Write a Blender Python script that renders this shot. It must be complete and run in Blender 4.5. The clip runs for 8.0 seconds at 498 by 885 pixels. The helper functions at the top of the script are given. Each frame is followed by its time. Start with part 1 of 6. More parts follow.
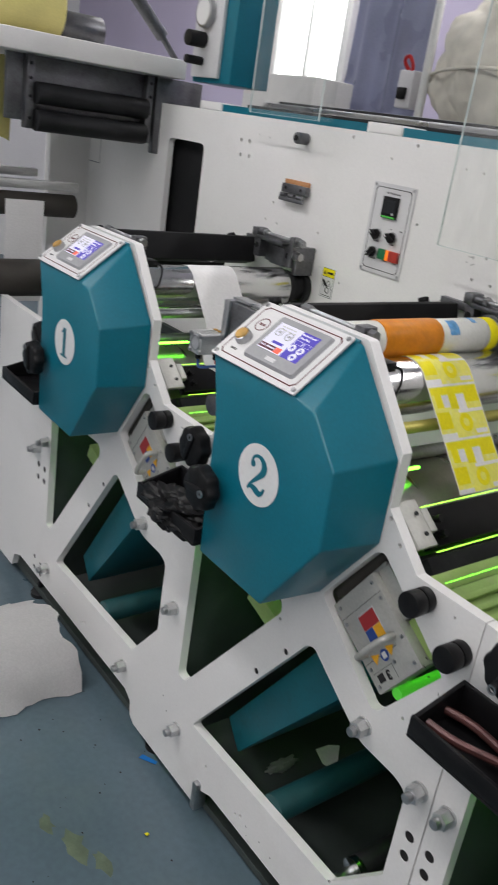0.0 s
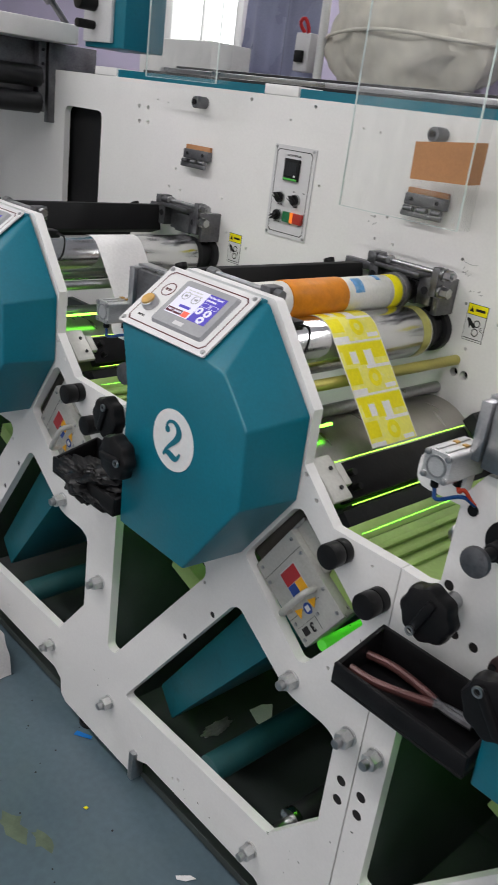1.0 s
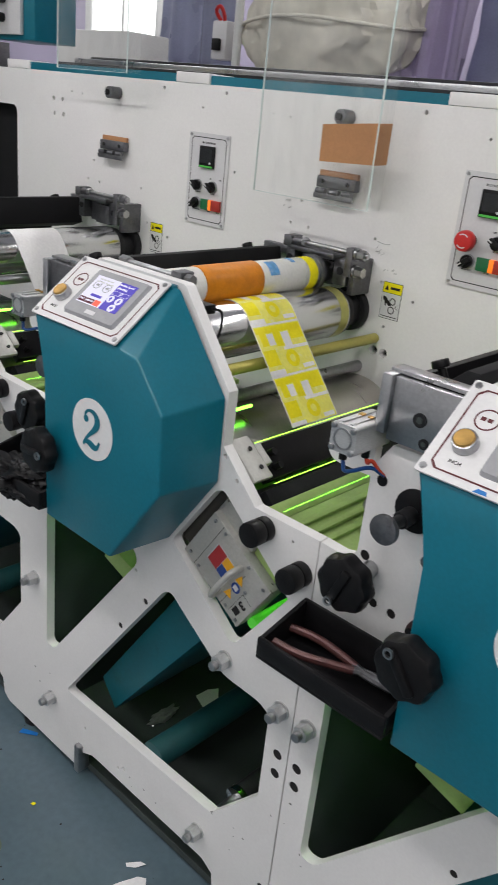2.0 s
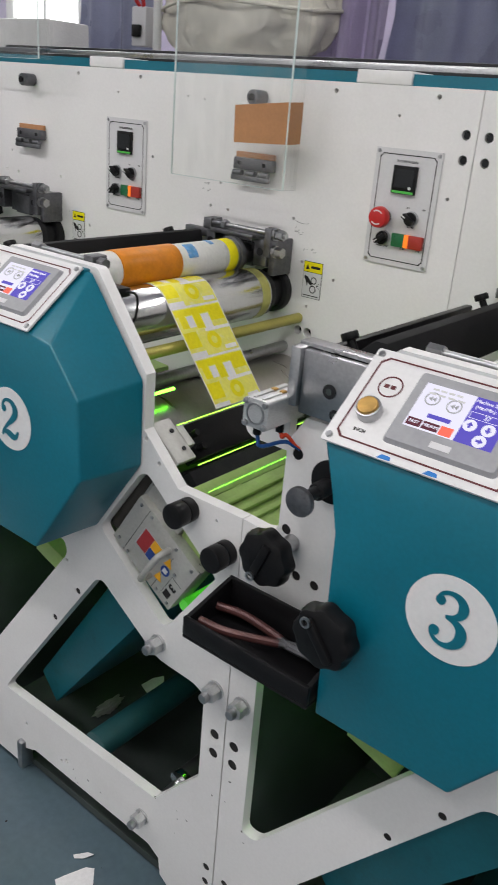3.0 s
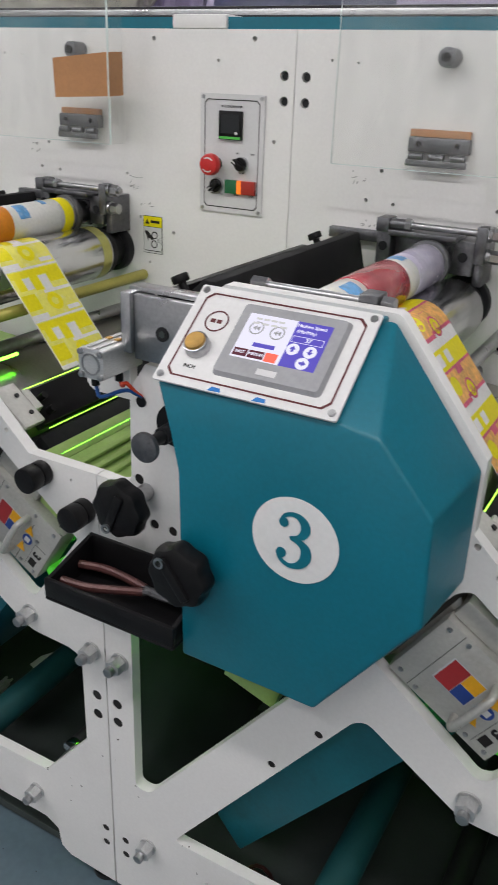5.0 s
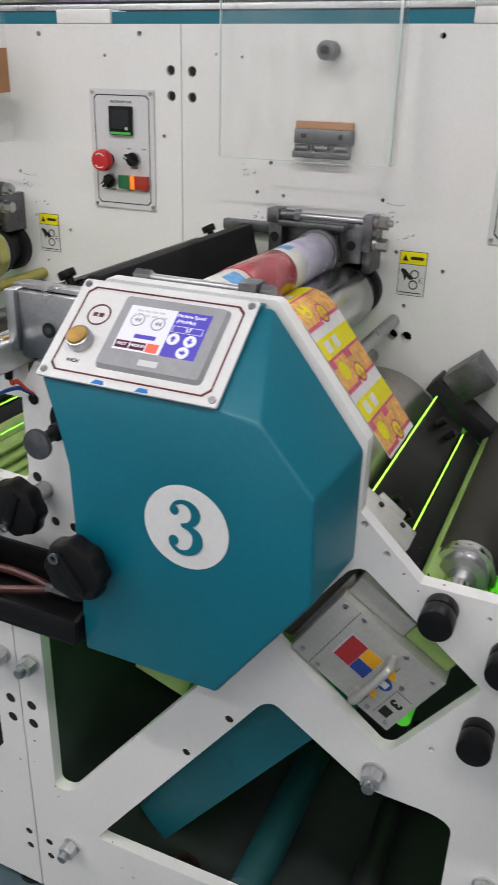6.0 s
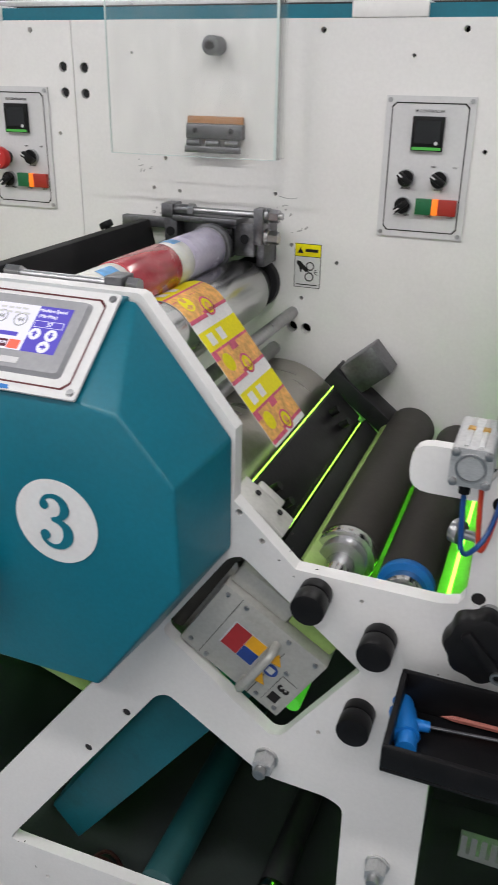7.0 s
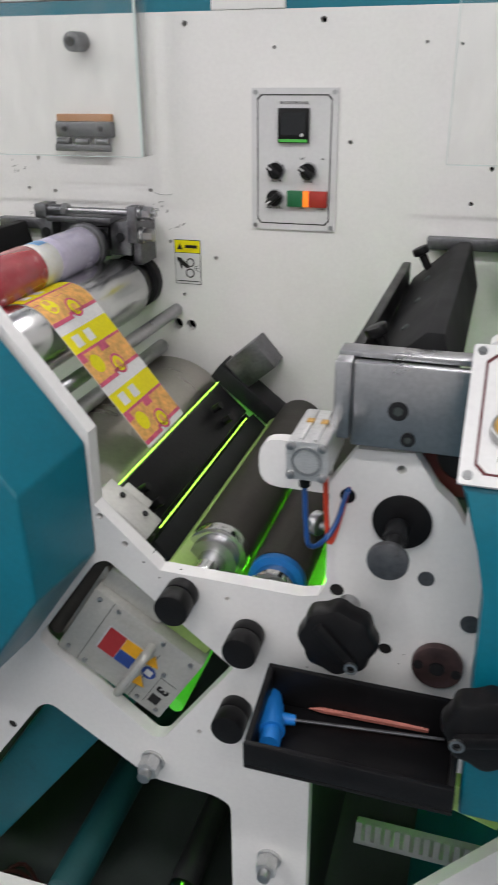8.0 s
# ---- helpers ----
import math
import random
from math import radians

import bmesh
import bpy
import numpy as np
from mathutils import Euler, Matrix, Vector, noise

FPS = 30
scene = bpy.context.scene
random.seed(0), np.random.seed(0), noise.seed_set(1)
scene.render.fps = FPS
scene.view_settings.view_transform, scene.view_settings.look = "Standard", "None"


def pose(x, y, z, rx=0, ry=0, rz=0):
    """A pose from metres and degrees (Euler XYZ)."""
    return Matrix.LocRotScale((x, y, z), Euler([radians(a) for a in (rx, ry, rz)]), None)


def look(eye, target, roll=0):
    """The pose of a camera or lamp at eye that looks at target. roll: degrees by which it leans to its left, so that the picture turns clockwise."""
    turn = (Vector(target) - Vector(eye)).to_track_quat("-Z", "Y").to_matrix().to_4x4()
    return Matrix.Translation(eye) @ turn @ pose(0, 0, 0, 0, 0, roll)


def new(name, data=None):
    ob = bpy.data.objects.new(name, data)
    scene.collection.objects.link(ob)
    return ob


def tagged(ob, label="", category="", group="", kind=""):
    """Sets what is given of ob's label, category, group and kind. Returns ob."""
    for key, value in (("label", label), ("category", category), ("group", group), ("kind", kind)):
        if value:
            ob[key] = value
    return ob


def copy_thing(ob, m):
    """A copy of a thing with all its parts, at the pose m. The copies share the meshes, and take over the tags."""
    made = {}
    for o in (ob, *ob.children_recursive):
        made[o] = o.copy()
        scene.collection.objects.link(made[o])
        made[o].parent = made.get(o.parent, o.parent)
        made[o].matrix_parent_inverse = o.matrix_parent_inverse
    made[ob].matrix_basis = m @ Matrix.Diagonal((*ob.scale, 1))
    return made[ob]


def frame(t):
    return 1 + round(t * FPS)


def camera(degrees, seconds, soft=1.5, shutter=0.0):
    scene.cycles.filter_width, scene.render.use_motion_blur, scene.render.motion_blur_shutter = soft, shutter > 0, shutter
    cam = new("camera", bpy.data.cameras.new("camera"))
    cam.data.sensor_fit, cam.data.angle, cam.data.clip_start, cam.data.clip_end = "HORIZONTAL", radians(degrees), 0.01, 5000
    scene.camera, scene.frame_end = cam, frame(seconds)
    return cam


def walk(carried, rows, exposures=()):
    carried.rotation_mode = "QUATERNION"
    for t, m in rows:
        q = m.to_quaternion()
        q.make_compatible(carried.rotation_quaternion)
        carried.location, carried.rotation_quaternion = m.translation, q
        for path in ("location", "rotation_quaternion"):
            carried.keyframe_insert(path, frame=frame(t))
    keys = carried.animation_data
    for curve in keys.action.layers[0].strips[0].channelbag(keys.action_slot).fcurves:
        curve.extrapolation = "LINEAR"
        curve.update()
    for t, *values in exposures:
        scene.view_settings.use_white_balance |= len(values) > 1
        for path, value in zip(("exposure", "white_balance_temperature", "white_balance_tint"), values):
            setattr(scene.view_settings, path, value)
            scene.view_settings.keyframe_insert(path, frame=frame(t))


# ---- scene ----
cam = camera(34.4, 8.0, soft=0.8, shutter=0.5)
PATH = [
    (0, (0.511, -0.877, 1.466), (-0.933, 0.299, 0.737), 8.8),
    (0.5, (0.51, -0.872, 1.456), (-0.847, 0.389, 0.702), 8.3),
    (1, (0.529, -0.871, 1.453), (-0.772, 0.443, 0.691), 7.7),
    (1.5, (0.556, -0.86, 1.452), (-0.702, 0.494, 0.687), 6.8),
    (3, (0.625, -0.818, 1.439), (-0.495, 0.646, 0.664), 4.8),
    (3.5, (0.643, -0.807, 1.426), (-0.43, 0.683, 0.632), 3.9),
    (4, (0.654, -0.804, 1.419), (-0.361, 0.715, 0.604), 3.1),
    (4.5, (0.668, -0.8, 1.413), (-0.283, 0.757, 0.593), 2.6),
    (6, (0.738, -0.789, 1.408), (0.009, 0.881, 0.583), 1.5),
    (6.5, (0.782, -0.777, 1.408), (0.107, 0.915, 0.583), 1.3),
    (7, (0.84, -0.759, 1.406), (0.194, 0.943, 0.579), 1.0),
    (7.5, (0.886, -0.735, 1.403), (0.28, 0.977, 0.565), 0.1),
    (8, (0.942, -0.714, 1.408), (0.404, 1.019, 0.569), -0.4),
]
walk(cam, [(t, look(eye, target, roll)) for t, eye, target, roll in PATH],
     [(0.0, 0.0), (5.0, 0.0), (6.5, 0.14), (8.0, 0.16)])

# ---- light: fluorescent tubes under a closed ceiling, a bright window far behind ----
PITCH = 0.742          # distance from one printing unit to the next
WALL_Y = 0.560         # front of the rear side frame

world = bpy.data.worlds.new("world")
scene.world = world
world.use_nodes = True
world.node_tree.nodes["Background"].inputs[0].default_value = (0.85, 0.95, 0.95, 1)
world.node_tree.nodes["Background"].inputs[1].default_value = 0.04


# ---- materials ----
def material(name, base, rough=0.5, metal=0.0, vary=0.08, scale=6.0, grain=0.05, grain_scale=180.0, bump=0.05,
             dirt=0.0, dirt_colour=(0.2, 0.18, 0.15), coat=0.0, emit=None, emit_strength=0.0, stretch=None, alpha=1.0, piece=0.0):
    m = bpy.data.materials.new(name)
    m.use_nodes = True
    t = m.node_tree
    n, l = t.nodes, t.links
    b = n["Principled BSDF"]
    co = n.new("ShaderNodeTexCoord")
    mp = n.new("ShaderNodeMapping")
    l.new(co.outputs["Object"], mp.inputs[0])
    if stretch:
        mp.inputs["Scale"].default_value = stretch
    big = n.new("ShaderNodeTexNoise")
    big.inputs["Scale"].default_value, big.inputs["Detail"].default_value = scale, 5
    fine = n.new("ShaderNodeTexNoise")
    fine.inputs["Scale"].default_value, fine.inputs["Detail"].default_value = grain_scale, 3
    l.new(mp.outputs[0], big.inputs[0])
    l.new(mp.outputs[0], fine.inputs[0])

    def shade(src, amount, colour_in):
        mr = n.new("ShaderNodeMapRange")
        mr.inputs["From Min"].default_value, mr.inputs["From Max"].default_value = 0.3, 0.7
        mr.inputs["To Min"].default_value, mr.inputs["To Max"].default_value = 1 - amount, 1 + amount
        l.new(src, mr.inputs["Value"])
        mx = n.new("ShaderNodeMix")
        mx.data_type, mx.blend_type = "RGBA", "MULTIPLY"
        mx.inputs["Factor"].default_value = 1
        if isinstance(colour_in, tuple):
            mx.inputs["A"].default_value = (*colour_in, 1)
        else:
            l.new(colour_in, mx.inputs["A"])
        l.new(mr.outputs[0], mx.inputs["B"])
        return mx.outputs["Result"]

    c = shade(big.outputs["Fac"], vary, tuple(base))
    c = shade(fine.outputs["Fac"], grain, c)
    if piece:
        oi = n.new("ShaderNodeObjectInfo")
        c = shade(oi.outputs["Random"], piece, c)
    if dirt:
        d = n.new("ShaderNodeTexNoise")
        d.inputs["Scale"].default_value, d.inputs["Detail"].default_value, d.inputs["Roughness"].default_value = scale * 1.7, 8, 0.7
        l.new(mp.outputs[0], d.inputs[0])
        mr = n.new("ShaderNodeMapRange")
        mr.inputs["From Min"].default_value, mr.inputs["From Max"].default_value = 0.54, 0.74
        mr.inputs["To Max"].default_value = dirt
        l.new(d.outputs["Fac"], mr.inputs["Value"])
        mx = n.new("ShaderNodeMix")
        mx.data_type = "RGBA"
        mx.inputs["B"].default_value = (*dirt_colour, 1)
        l.new(mr.outputs[0], mx.inputs["Factor"])
        l.new(c, mx.inputs["A"])
        c = mx.outputs["Result"]
    l.new(c, b.inputs["Base Color"])
    b.inputs["Metallic"].default_value = metal
    rr = n.new("ShaderNodeMapRange")
    rr.inputs["From Min"].default_value, rr.inputs["From Max"].default_value = 0.3, 0.7
    rr.inputs["To Min"].default_value, rr.inputs["To Max"].default_value = max(0.02, rough - 0.08), min(1, rough + 0.08)
    l.new(big.outputs["Fac"], rr.inputs["Value"])
    l.new(rr.outputs[0], b.inputs["Roughness"])
    if bump:
        bp = n.new("ShaderNodeBump")
        bp.inputs["Strength"].default_value, bp.inputs["Distance"].default_value = bump, 0.002
        l.new(fine.outputs["Fac"], bp.inputs["Height"])
        l.new(bp.outputs[0], b.inputs["Normal"])
    b.inputs["Coat Weight"].default_value = coat
    if emit:
        b.inputs["Emission Color"].default_value = (*emit, 1)
        b.inputs["Emission Strength"].default_value = emit_strength
    b.inputs["Alpha"].default_value = alpha
    return m


WHITE = material("white_enamel", (0.76, 0.742, 0.732), 0.42, vary=0.03, scale=3, grain=0.02, dirt=0.13, dirt_colour=(0.45, 0.42, 0.38), bump=0.01)
WALLWHITE = material("white_enamel_frame", (0.78, 0.762, 0.752), 0.5, vary=0.03, scale=2.5, grain=0.02, dirt=0.16, dirt_colour=(0.55, 0.53, 0.5), bump=0.008)
TEAL = material("teal_enamel", (0.002, 0.142, 0.203), 0.36, vary=0.08, scale=5, grain=0.05, dirt=0.25, dirt_colour=(0.02, 0.10, 0.14), bump=0.06)
TEALDARK = material("teal_tray_paint", (0.006, 0.13, 0.17), 0.5, vary=0.2, scale=5, dirt=0.4, dirt_colour=(0.01, 0.02, 0.02))
BLACK = material("black_plastic", (0.0065, 0.0062, 0.007), 0.38, vary=0.2, scale=20, dirt=0.25, dirt_colour=(0.022, 0.018, 0.019), bump=0.12)
BLACKMETAL = material("blackened_steel", (0.022, 0.022, 0.024), 0.45, metal=0.3, vary=0.2, scale=15, dirt=0.3, dirt_colour=(0.06, 0.06, 0.06))
BLACKMATT = material("matt_black_sheet", (0.010, 0.010, 0.011), 0.68, vary=0.3, scale=12, dirt=0.3, dirt_colour=(0.025, 0.025, 0.025))
RUBBER = material("dark_rubber", (0.05, 0.045, 0.04), 0.55, vary=0.15, scale=12, dirt=0.2, dirt_colour=(0.09, 0.08, 0.07), bump=0.1)
STEEL = material("machined_steel", (0.42, 0.42, 0.43), 0.33, metal=1, vary=0.1, scale=14, grain=0.08, dirt=0.3, dirt_colour=(0.2, 0.19, 0.18), bump=0.05)
DULLSTEEL = material("greasy_steel", (0.17, 0.17, 0.18), 0.42, metal=0.9, vary=0.2, scale=25, grain=0.12, dirt=0.55, dirt_colour=(0.06, 0.055, 0.05), bump=0.1)
ALU = material("bare_aluminium", (0.62, 0.62, 0.62), 0.42, metal=0.85, vary=0.08, scale=10, grain=0.08, dirt=0.25, dirt_colour=(0.3, 0.29, 0.27), stretch=(1, 1, 6))
CHROME = material("polished_chrome", (0.64, 0.64, 0.64), 0.15, metal=1, vary=0.06, scale=8, grain=0.03, bump=0.01, dirt=0.12, dirt_colour=(0.3, 0.3, 0.28))
DRUMMETAL = material("brushed_drum_steel", (0.5, 0.47, 0.43), 0.33, metal=1, vary=0.08, scale=6, grain=0.1, bump=0.03, stretch=(1, 5, 1))
GREY = material("grey_plastic", (0.32, 0.32, 0.335), 0.45, vary=0.05, scale=20, bump=0.04)
PANEL = material("printed_panel_foil", (0.70, 0.69, 0.69), 0.38, vary=0.03, scale=8, grain=0.03)
PANELGREY = material("grey_printed_panel", (0.63, 0.62, 0.63), 0.38, vary=0.03, scale=8, grain=0.03)
INK = material("black_print", (0.02, 0.018, 0.018), 0.5, vary=0.1)
MAROON = material("maroon_print", (0.10, 0.012, 0.016), 0.5, vary=0.1)
RED = material("red_plastic", (0.55, 0.02, 0.02), 0.35, vary=0.06)
GREEN = material("green_plastic", (0.01, 0.14, 0.05), 0.3, vary=0.06)
REDLENS = material("red_lens", (0.38, 0.03, 0.02), 0.3, vary=0.06)
AMBER = material("amber_glow", (0.6, 0.15, 0.02), 0.3, emit=(1, 0.20, 0.01), emit_strength=0.75)
YELLOW = material("yellow_print", (0.88, 0.77, 0.008), 0.45, vary=0.05)
PALEYELLOW = material("pale_yellow_print", (0.86, 0.80, 0.16), 0.45, vary=0.06, scale=30, dirt=0.85, dirt_colour=(0.82, 0.80, 0.66))
ORANGE = material("orange_print", (0.62, 0.21, 0.010), 0.42, vary=0.14, scale=30, dirt=0.3, dirt_colour=(0.45, 0.13, 0.008))
PANALU = material("ink_pan_aluminium", (0.50, 0.49, 0.46), 0.48, metal=0.35, vary=0.06, scale=12, grain=0.06, dirt=0.35, dirt_colour=(0.30, 0.30, 0.22))
SIGNYELLOW = material("sign_yellow_print", (0.85, 0.42, 0.012), 0.45, vary=0.06)
# green sheen of a glossy tube, put in as emission; it is no lamp
GREENTUBE = material("green_tube_sheen", (0.08, 0.5, 0.05), 0.3, emit=(0.10, 0.75, 0.04), emit_strength=0.32)
PALEORANGE = material("pale_orange_print", (0.80, 0.42, 0.13), 0.45, vary=0.25, scale=90, dirt=0.6, dirt_colour=(0.82, 0.55, 0.12))
MAGENTA = material("magenta_print", (0.64, 0.11, 0.20), 0.45, vary=0.25, scale=60)
BLUEPRINT = material("blue_print", (0.02, 0.06, 0.28), 0.45, vary=0.1)
REDPRINT = material("red_print", (0.40, 0.025, 0.03), 0.45, vary=0.1)
PAPER = material("coated_paper", (0.80, 0.78, 0.78), 0.5, vary=0.03, scale=12)
BRASS = material("worn_brass", (0.55, 0.33, 0.10), 0.4, metal=0.7, vary=0.2, scale=60)
HOSEBLUE = material("blue_hose", (0.01, 0.06, 0.22), 0.3, vary=0.1)
HOSERED = material("red_hose", (0.55, 0.05, 0.02), 0.3, vary=0.1)
CARD = material("brown_tape", (0.42, 0.20, 0.085), 0.5, vary=0.08, scale=12)
OLIVE = material("ochre_guide_rod", (0.45, 0.40, 0.10), 0.4, metal=0.5, vary=0.2)
# green light on trays, strips and blocks put into their base colour
PANGREEN = material("green_lit_tray", (0.34, 0.50, 0.15), 0.4, vary=0.2, scale=9, dirt=0.35, dirt_colour=(0.50, 0.54, 0.32))
COPPER = material("copper_handles", (0.075, 0.026, 0.024), 0.36, metal=0.3, vary=0.3, scale=40)
BLUEPLASTIC = material("blue_plastic", (0.01, 0.16, 0.50), 0.4, vary=0.1)
WRAPPED = material("ink_stained_red_film", (0.36, 0.03, 0.045), 0.22, vary=0.3, scale=14, dirt=0.5, dirt_colour=(0.5, 0.12, 0.12), coat=0.4)
LILACFILM = material("lilac_film", (0.50, 0.46, 0.58), 0.25, vary=0.2, scale=14, dirt=0.4, dirt_colour=(0.3, 0.28, 0.55), coat=0.3)
SLEEVE = material("white_sleeve", (0.72, 0.71, 0.68), 0.3, vary=0.08, scale=10, dirt=0.4, dirt_colour=(0.72, 0.66, 0.25), coat=0.3)
FLOORPAINT = material("blue_grey_floor_paint", (0.085, 0.125, 0.15), 0.34, vary=0.14, scale=2.2, grain=0.08, grain_scale=60, dirt=0.35, dirt_colour=(0.12, 0.15, 0.15), bump=0.08)
LILACWALL = material("lilac_wall_paint", (0.50, 0.45, 0.60), 0.7, vary=0.06, scale=1.5, dirt=0.1, dirt_colour=(0.4, 0.38, 0.48))
CEILWHITE = material("ceiling_white", (0.75, 0.75, 0.74), 0.8, vary=0.04, scale=1.5)
CLOTH = material("cream_cloth", (0.74, 0.70, 0.61), 0.85, vary=0.12, scale=12, bump=0.5, grain_scale=300)
PLASTICSHEET = material("grey_blue_plastic_sheet", (0.34, 0.36, 0.47), 0.3, vary=0.15, scale=4, coat=0.3)
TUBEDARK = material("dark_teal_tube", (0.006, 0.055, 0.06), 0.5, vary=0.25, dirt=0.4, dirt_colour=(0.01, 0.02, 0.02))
# near-black that stands in for the shade deep inside the press
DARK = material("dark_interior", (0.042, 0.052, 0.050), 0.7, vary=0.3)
TUBEGLOW = material("fluorescent_glow", (1, 1, 1), 0.4, emit=(1.0, 0.98, 0.95), emit_strength=6.0)
WINDOWGLOW = material("daylight_pane", (1, 1, 1), 0.4, emit=(1.0, 1.0, 1.0), emit_strength=2.2)
SLITGLOW = material("green_slit_glow", (0.3, 0.8, 0.1), 0.4, emit=(0.45, 1.0, 0.08), emit_strength=2.2)
GREENGLOW = material("green_tube_glow", (0.3, 1, 0.2), 0.4, emit=(0.16, 1.0, 0.03), emit_strength=8.0)
LCDWHITE = material("screen_white", (0.05, 0.05, 0.05), 0.2, emit=(0.86, 0.84, 1.0), emit_strength=0.95)
LCDBLUE = material("screen_blue", (0.02, 0.02, 0.05), 0.2, emit=(0.10, 0.075, 0.50), emit_strength=1.0)
LCDDARK = material("screen_indigo", (0.02, 0.02, 0.05), 0.2, emit=(0.035, 0.02, 0.22), emit_strength=1.0)
LCDRED = material("screen_red", (0.05, 0.02, 0.02), 0.2, emit=(1.0, 0.16, 0.10), emit_strength=1.0)
LCDMAROON = material("screen_maroon", (0.02, 0.02, 0.02), 0.2, emit=(0.10, 0.012, 0.03), emit_strength=1.0)
LCDBLACK = material("controller_display", (0.006, 0.007, 0.009), 0.15, vary=0.05)
LCDGREEN = material("controller_green_strip", (0.01, 0.05, 0.01), 0.3, emit=(0.06, 0.35, 0.05), emit_strength=0.8)

for dull in (BLACK, BLACKMATT, BLACKMETAL, RUBBER, INK, YELLOW, PALEYELLOW, ORANGE, PALEORANGE, MAGENTA, PAPER):
    dull.node_tree.nodes["Principled BSDF"].inputs["Specular IOR Level"].default_value = 0.22


def clear_plastic():
    m = bpy.data.materials.new("clear_acrylic")
    m.use_nodes = True
    n, l = m.node_tree.nodes, m.node_tree.links
    out = n["Material Output"]
    n.remove(n["Principled BSDF"])
    tr = n.new("ShaderNodeBsdfTransparent")
    tr.inputs[0].default_value = (0.99, 0.994, 0.99, 1)
    gl = n.new("ShaderNodeBsdfGlossy")
    gl.inputs["Roughness"].default_value = 0.08
    df = n.new("ShaderNodeBsdfDiffuse")
    df.inputs[0].default_value = (0.84, 0.835, 0.82, 1)
    fr = n.new("ShaderNodeFresnel")
    fr.inputs[0].default_value = 1.11
    a = n.new("ShaderNodeMixShader")
    l.new(fr.outputs[0], a.inputs[0])
    l.new(tr.outputs[0], a.inputs[1])
    l.new(gl.outputs[0], a.inputs[2])
    nz = n.new("ShaderNodeTexNoise")
    nz.inputs["Scale"].default_value, nz.inputs["Detail"].default_value = 9, 6
    mr = n.new("ShaderNodeMapRange")
    mr.inputs["From Min"].default_value, mr.inputs["From Max"].default_value = 0.35, 0.75
    mr.inputs["To Min"].default_value, mr.inputs["To Max"].default_value = 0.012, 0.09
    l.new(nz.outputs["Fac"], mr.inputs["Value"])
    b = n.new("ShaderNodeMixShader")
    l.new(mr.outputs[0], b.inputs[0])
    l.new(a.outputs[0], b.inputs[1])
    l.new(df.outputs[0], b.inputs[2])
    l.new(b.outputs[0], out.inputs[0])
    return m


ACRYLIC = clear_plastic()
ACRYLICEDGE = material("acrylic_edge", (0.58, 0.66, 0.64), 0.25, vary=0.1)


# ---- building helpers ----
ORIGIN = {}


def B():
    return bmesh.new()


def finish(bm, name, mat, origin):
    bmesh.ops.recalc_face_normals(bm, faces=bm.faces)
    bm.normal_update()
    size = {f: f.calc_area() for f in bm.faces}
    for f in bm.faces:          # a broad face with narrow rounded edges stays flat, a curved one is smooth
        curved = rim = False
        for e in f.edges:
            for g in e.link_faces:
                if g is not f:
                    turn = f.normal.angle(g.normal, 0.0)
                    ratio = size[g] / max(size[f], 1e-12)
                    curved = curved or (0.02 < turn < 0.5 and 0.4 < ratio < 2.5)
                    rim = rim or (turn > 0.1 and ratio < 0.3)
        f.smooth = curved or not rim
    me = bpy.data.meshes.new(name)
    bm.to_mesh(me)
    bm.free()
    me.transform(Matrix.Translation(-Vector(origin)))
    me.set_sharp_from_angle(angle=radians(32))
    me.materials.append(mat)
    return me


def thing(name, origin, label, category, group="", kind=""):
    ob = new(name)
    ob.empty_display_size = 0.02
    ob.location = origin
    ORIGIN[ob] = Vector(origin)
    return tagged(ob, label, category, group, kind)


def part(name, bm, mat, parent, label=""):
    ob = new(name, finish(bm, name, mat, ORIGIN[parent]))
    ob.parent = parent
    ORIGIN[ob] = ORIGIN[parent]
    return tagged(ob, label)


def solo(name, bm, mat, label, category, group="", kind=""):
    lo = [min(v.co[i] for v in bm.verts) for i in range(3)]
    hi = [max(v.co[i] for v in bm.verts) for i in range(3)]
    org = ((lo[0] + hi[0]) / 2, (lo[1] + hi[1]) / 2, lo[2])
    ob = new(name, finish(bm, name, mat, org))
    ob.location = org
    ORIGIN[ob] = Vector(org)
    return tagged(ob, label, category, group, kind)


def again(ob, dx, dy=0, dz=0, label=""):
    made = copy_thing(ob, Matrix.Translation(ob.location + Vector((dx, dy, dz))))
    ORIGIN[made] = ORIGIN[ob] + Vector((dx, dy, dz))
    return tagged(made, label)


def box(bm, x0, x1, y0, y1, z0, z1, bevel=0.0, m=None):
    r = bmesh.ops.create_cube(bm, size=1)
    mat = Matrix.Translation(((x0 + x1) / 2, (y0 + y1) / 2, (z0 + z1) / 2)) @ Matrix.Diagonal((x1 - x0, y1 - y0, z1 - z0, 1))
    bmesh.ops.transform(bm, matrix=(m @ mat) if m else mat, verts=r["verts"])
    if bevel:
        es = list({e for v in r["verts"] for e in v.link_edges})
        bmesh.ops.bevel(bm, geom=es, offset=bevel, segments=2, affect="EDGES", profile=0.5)
    return bm


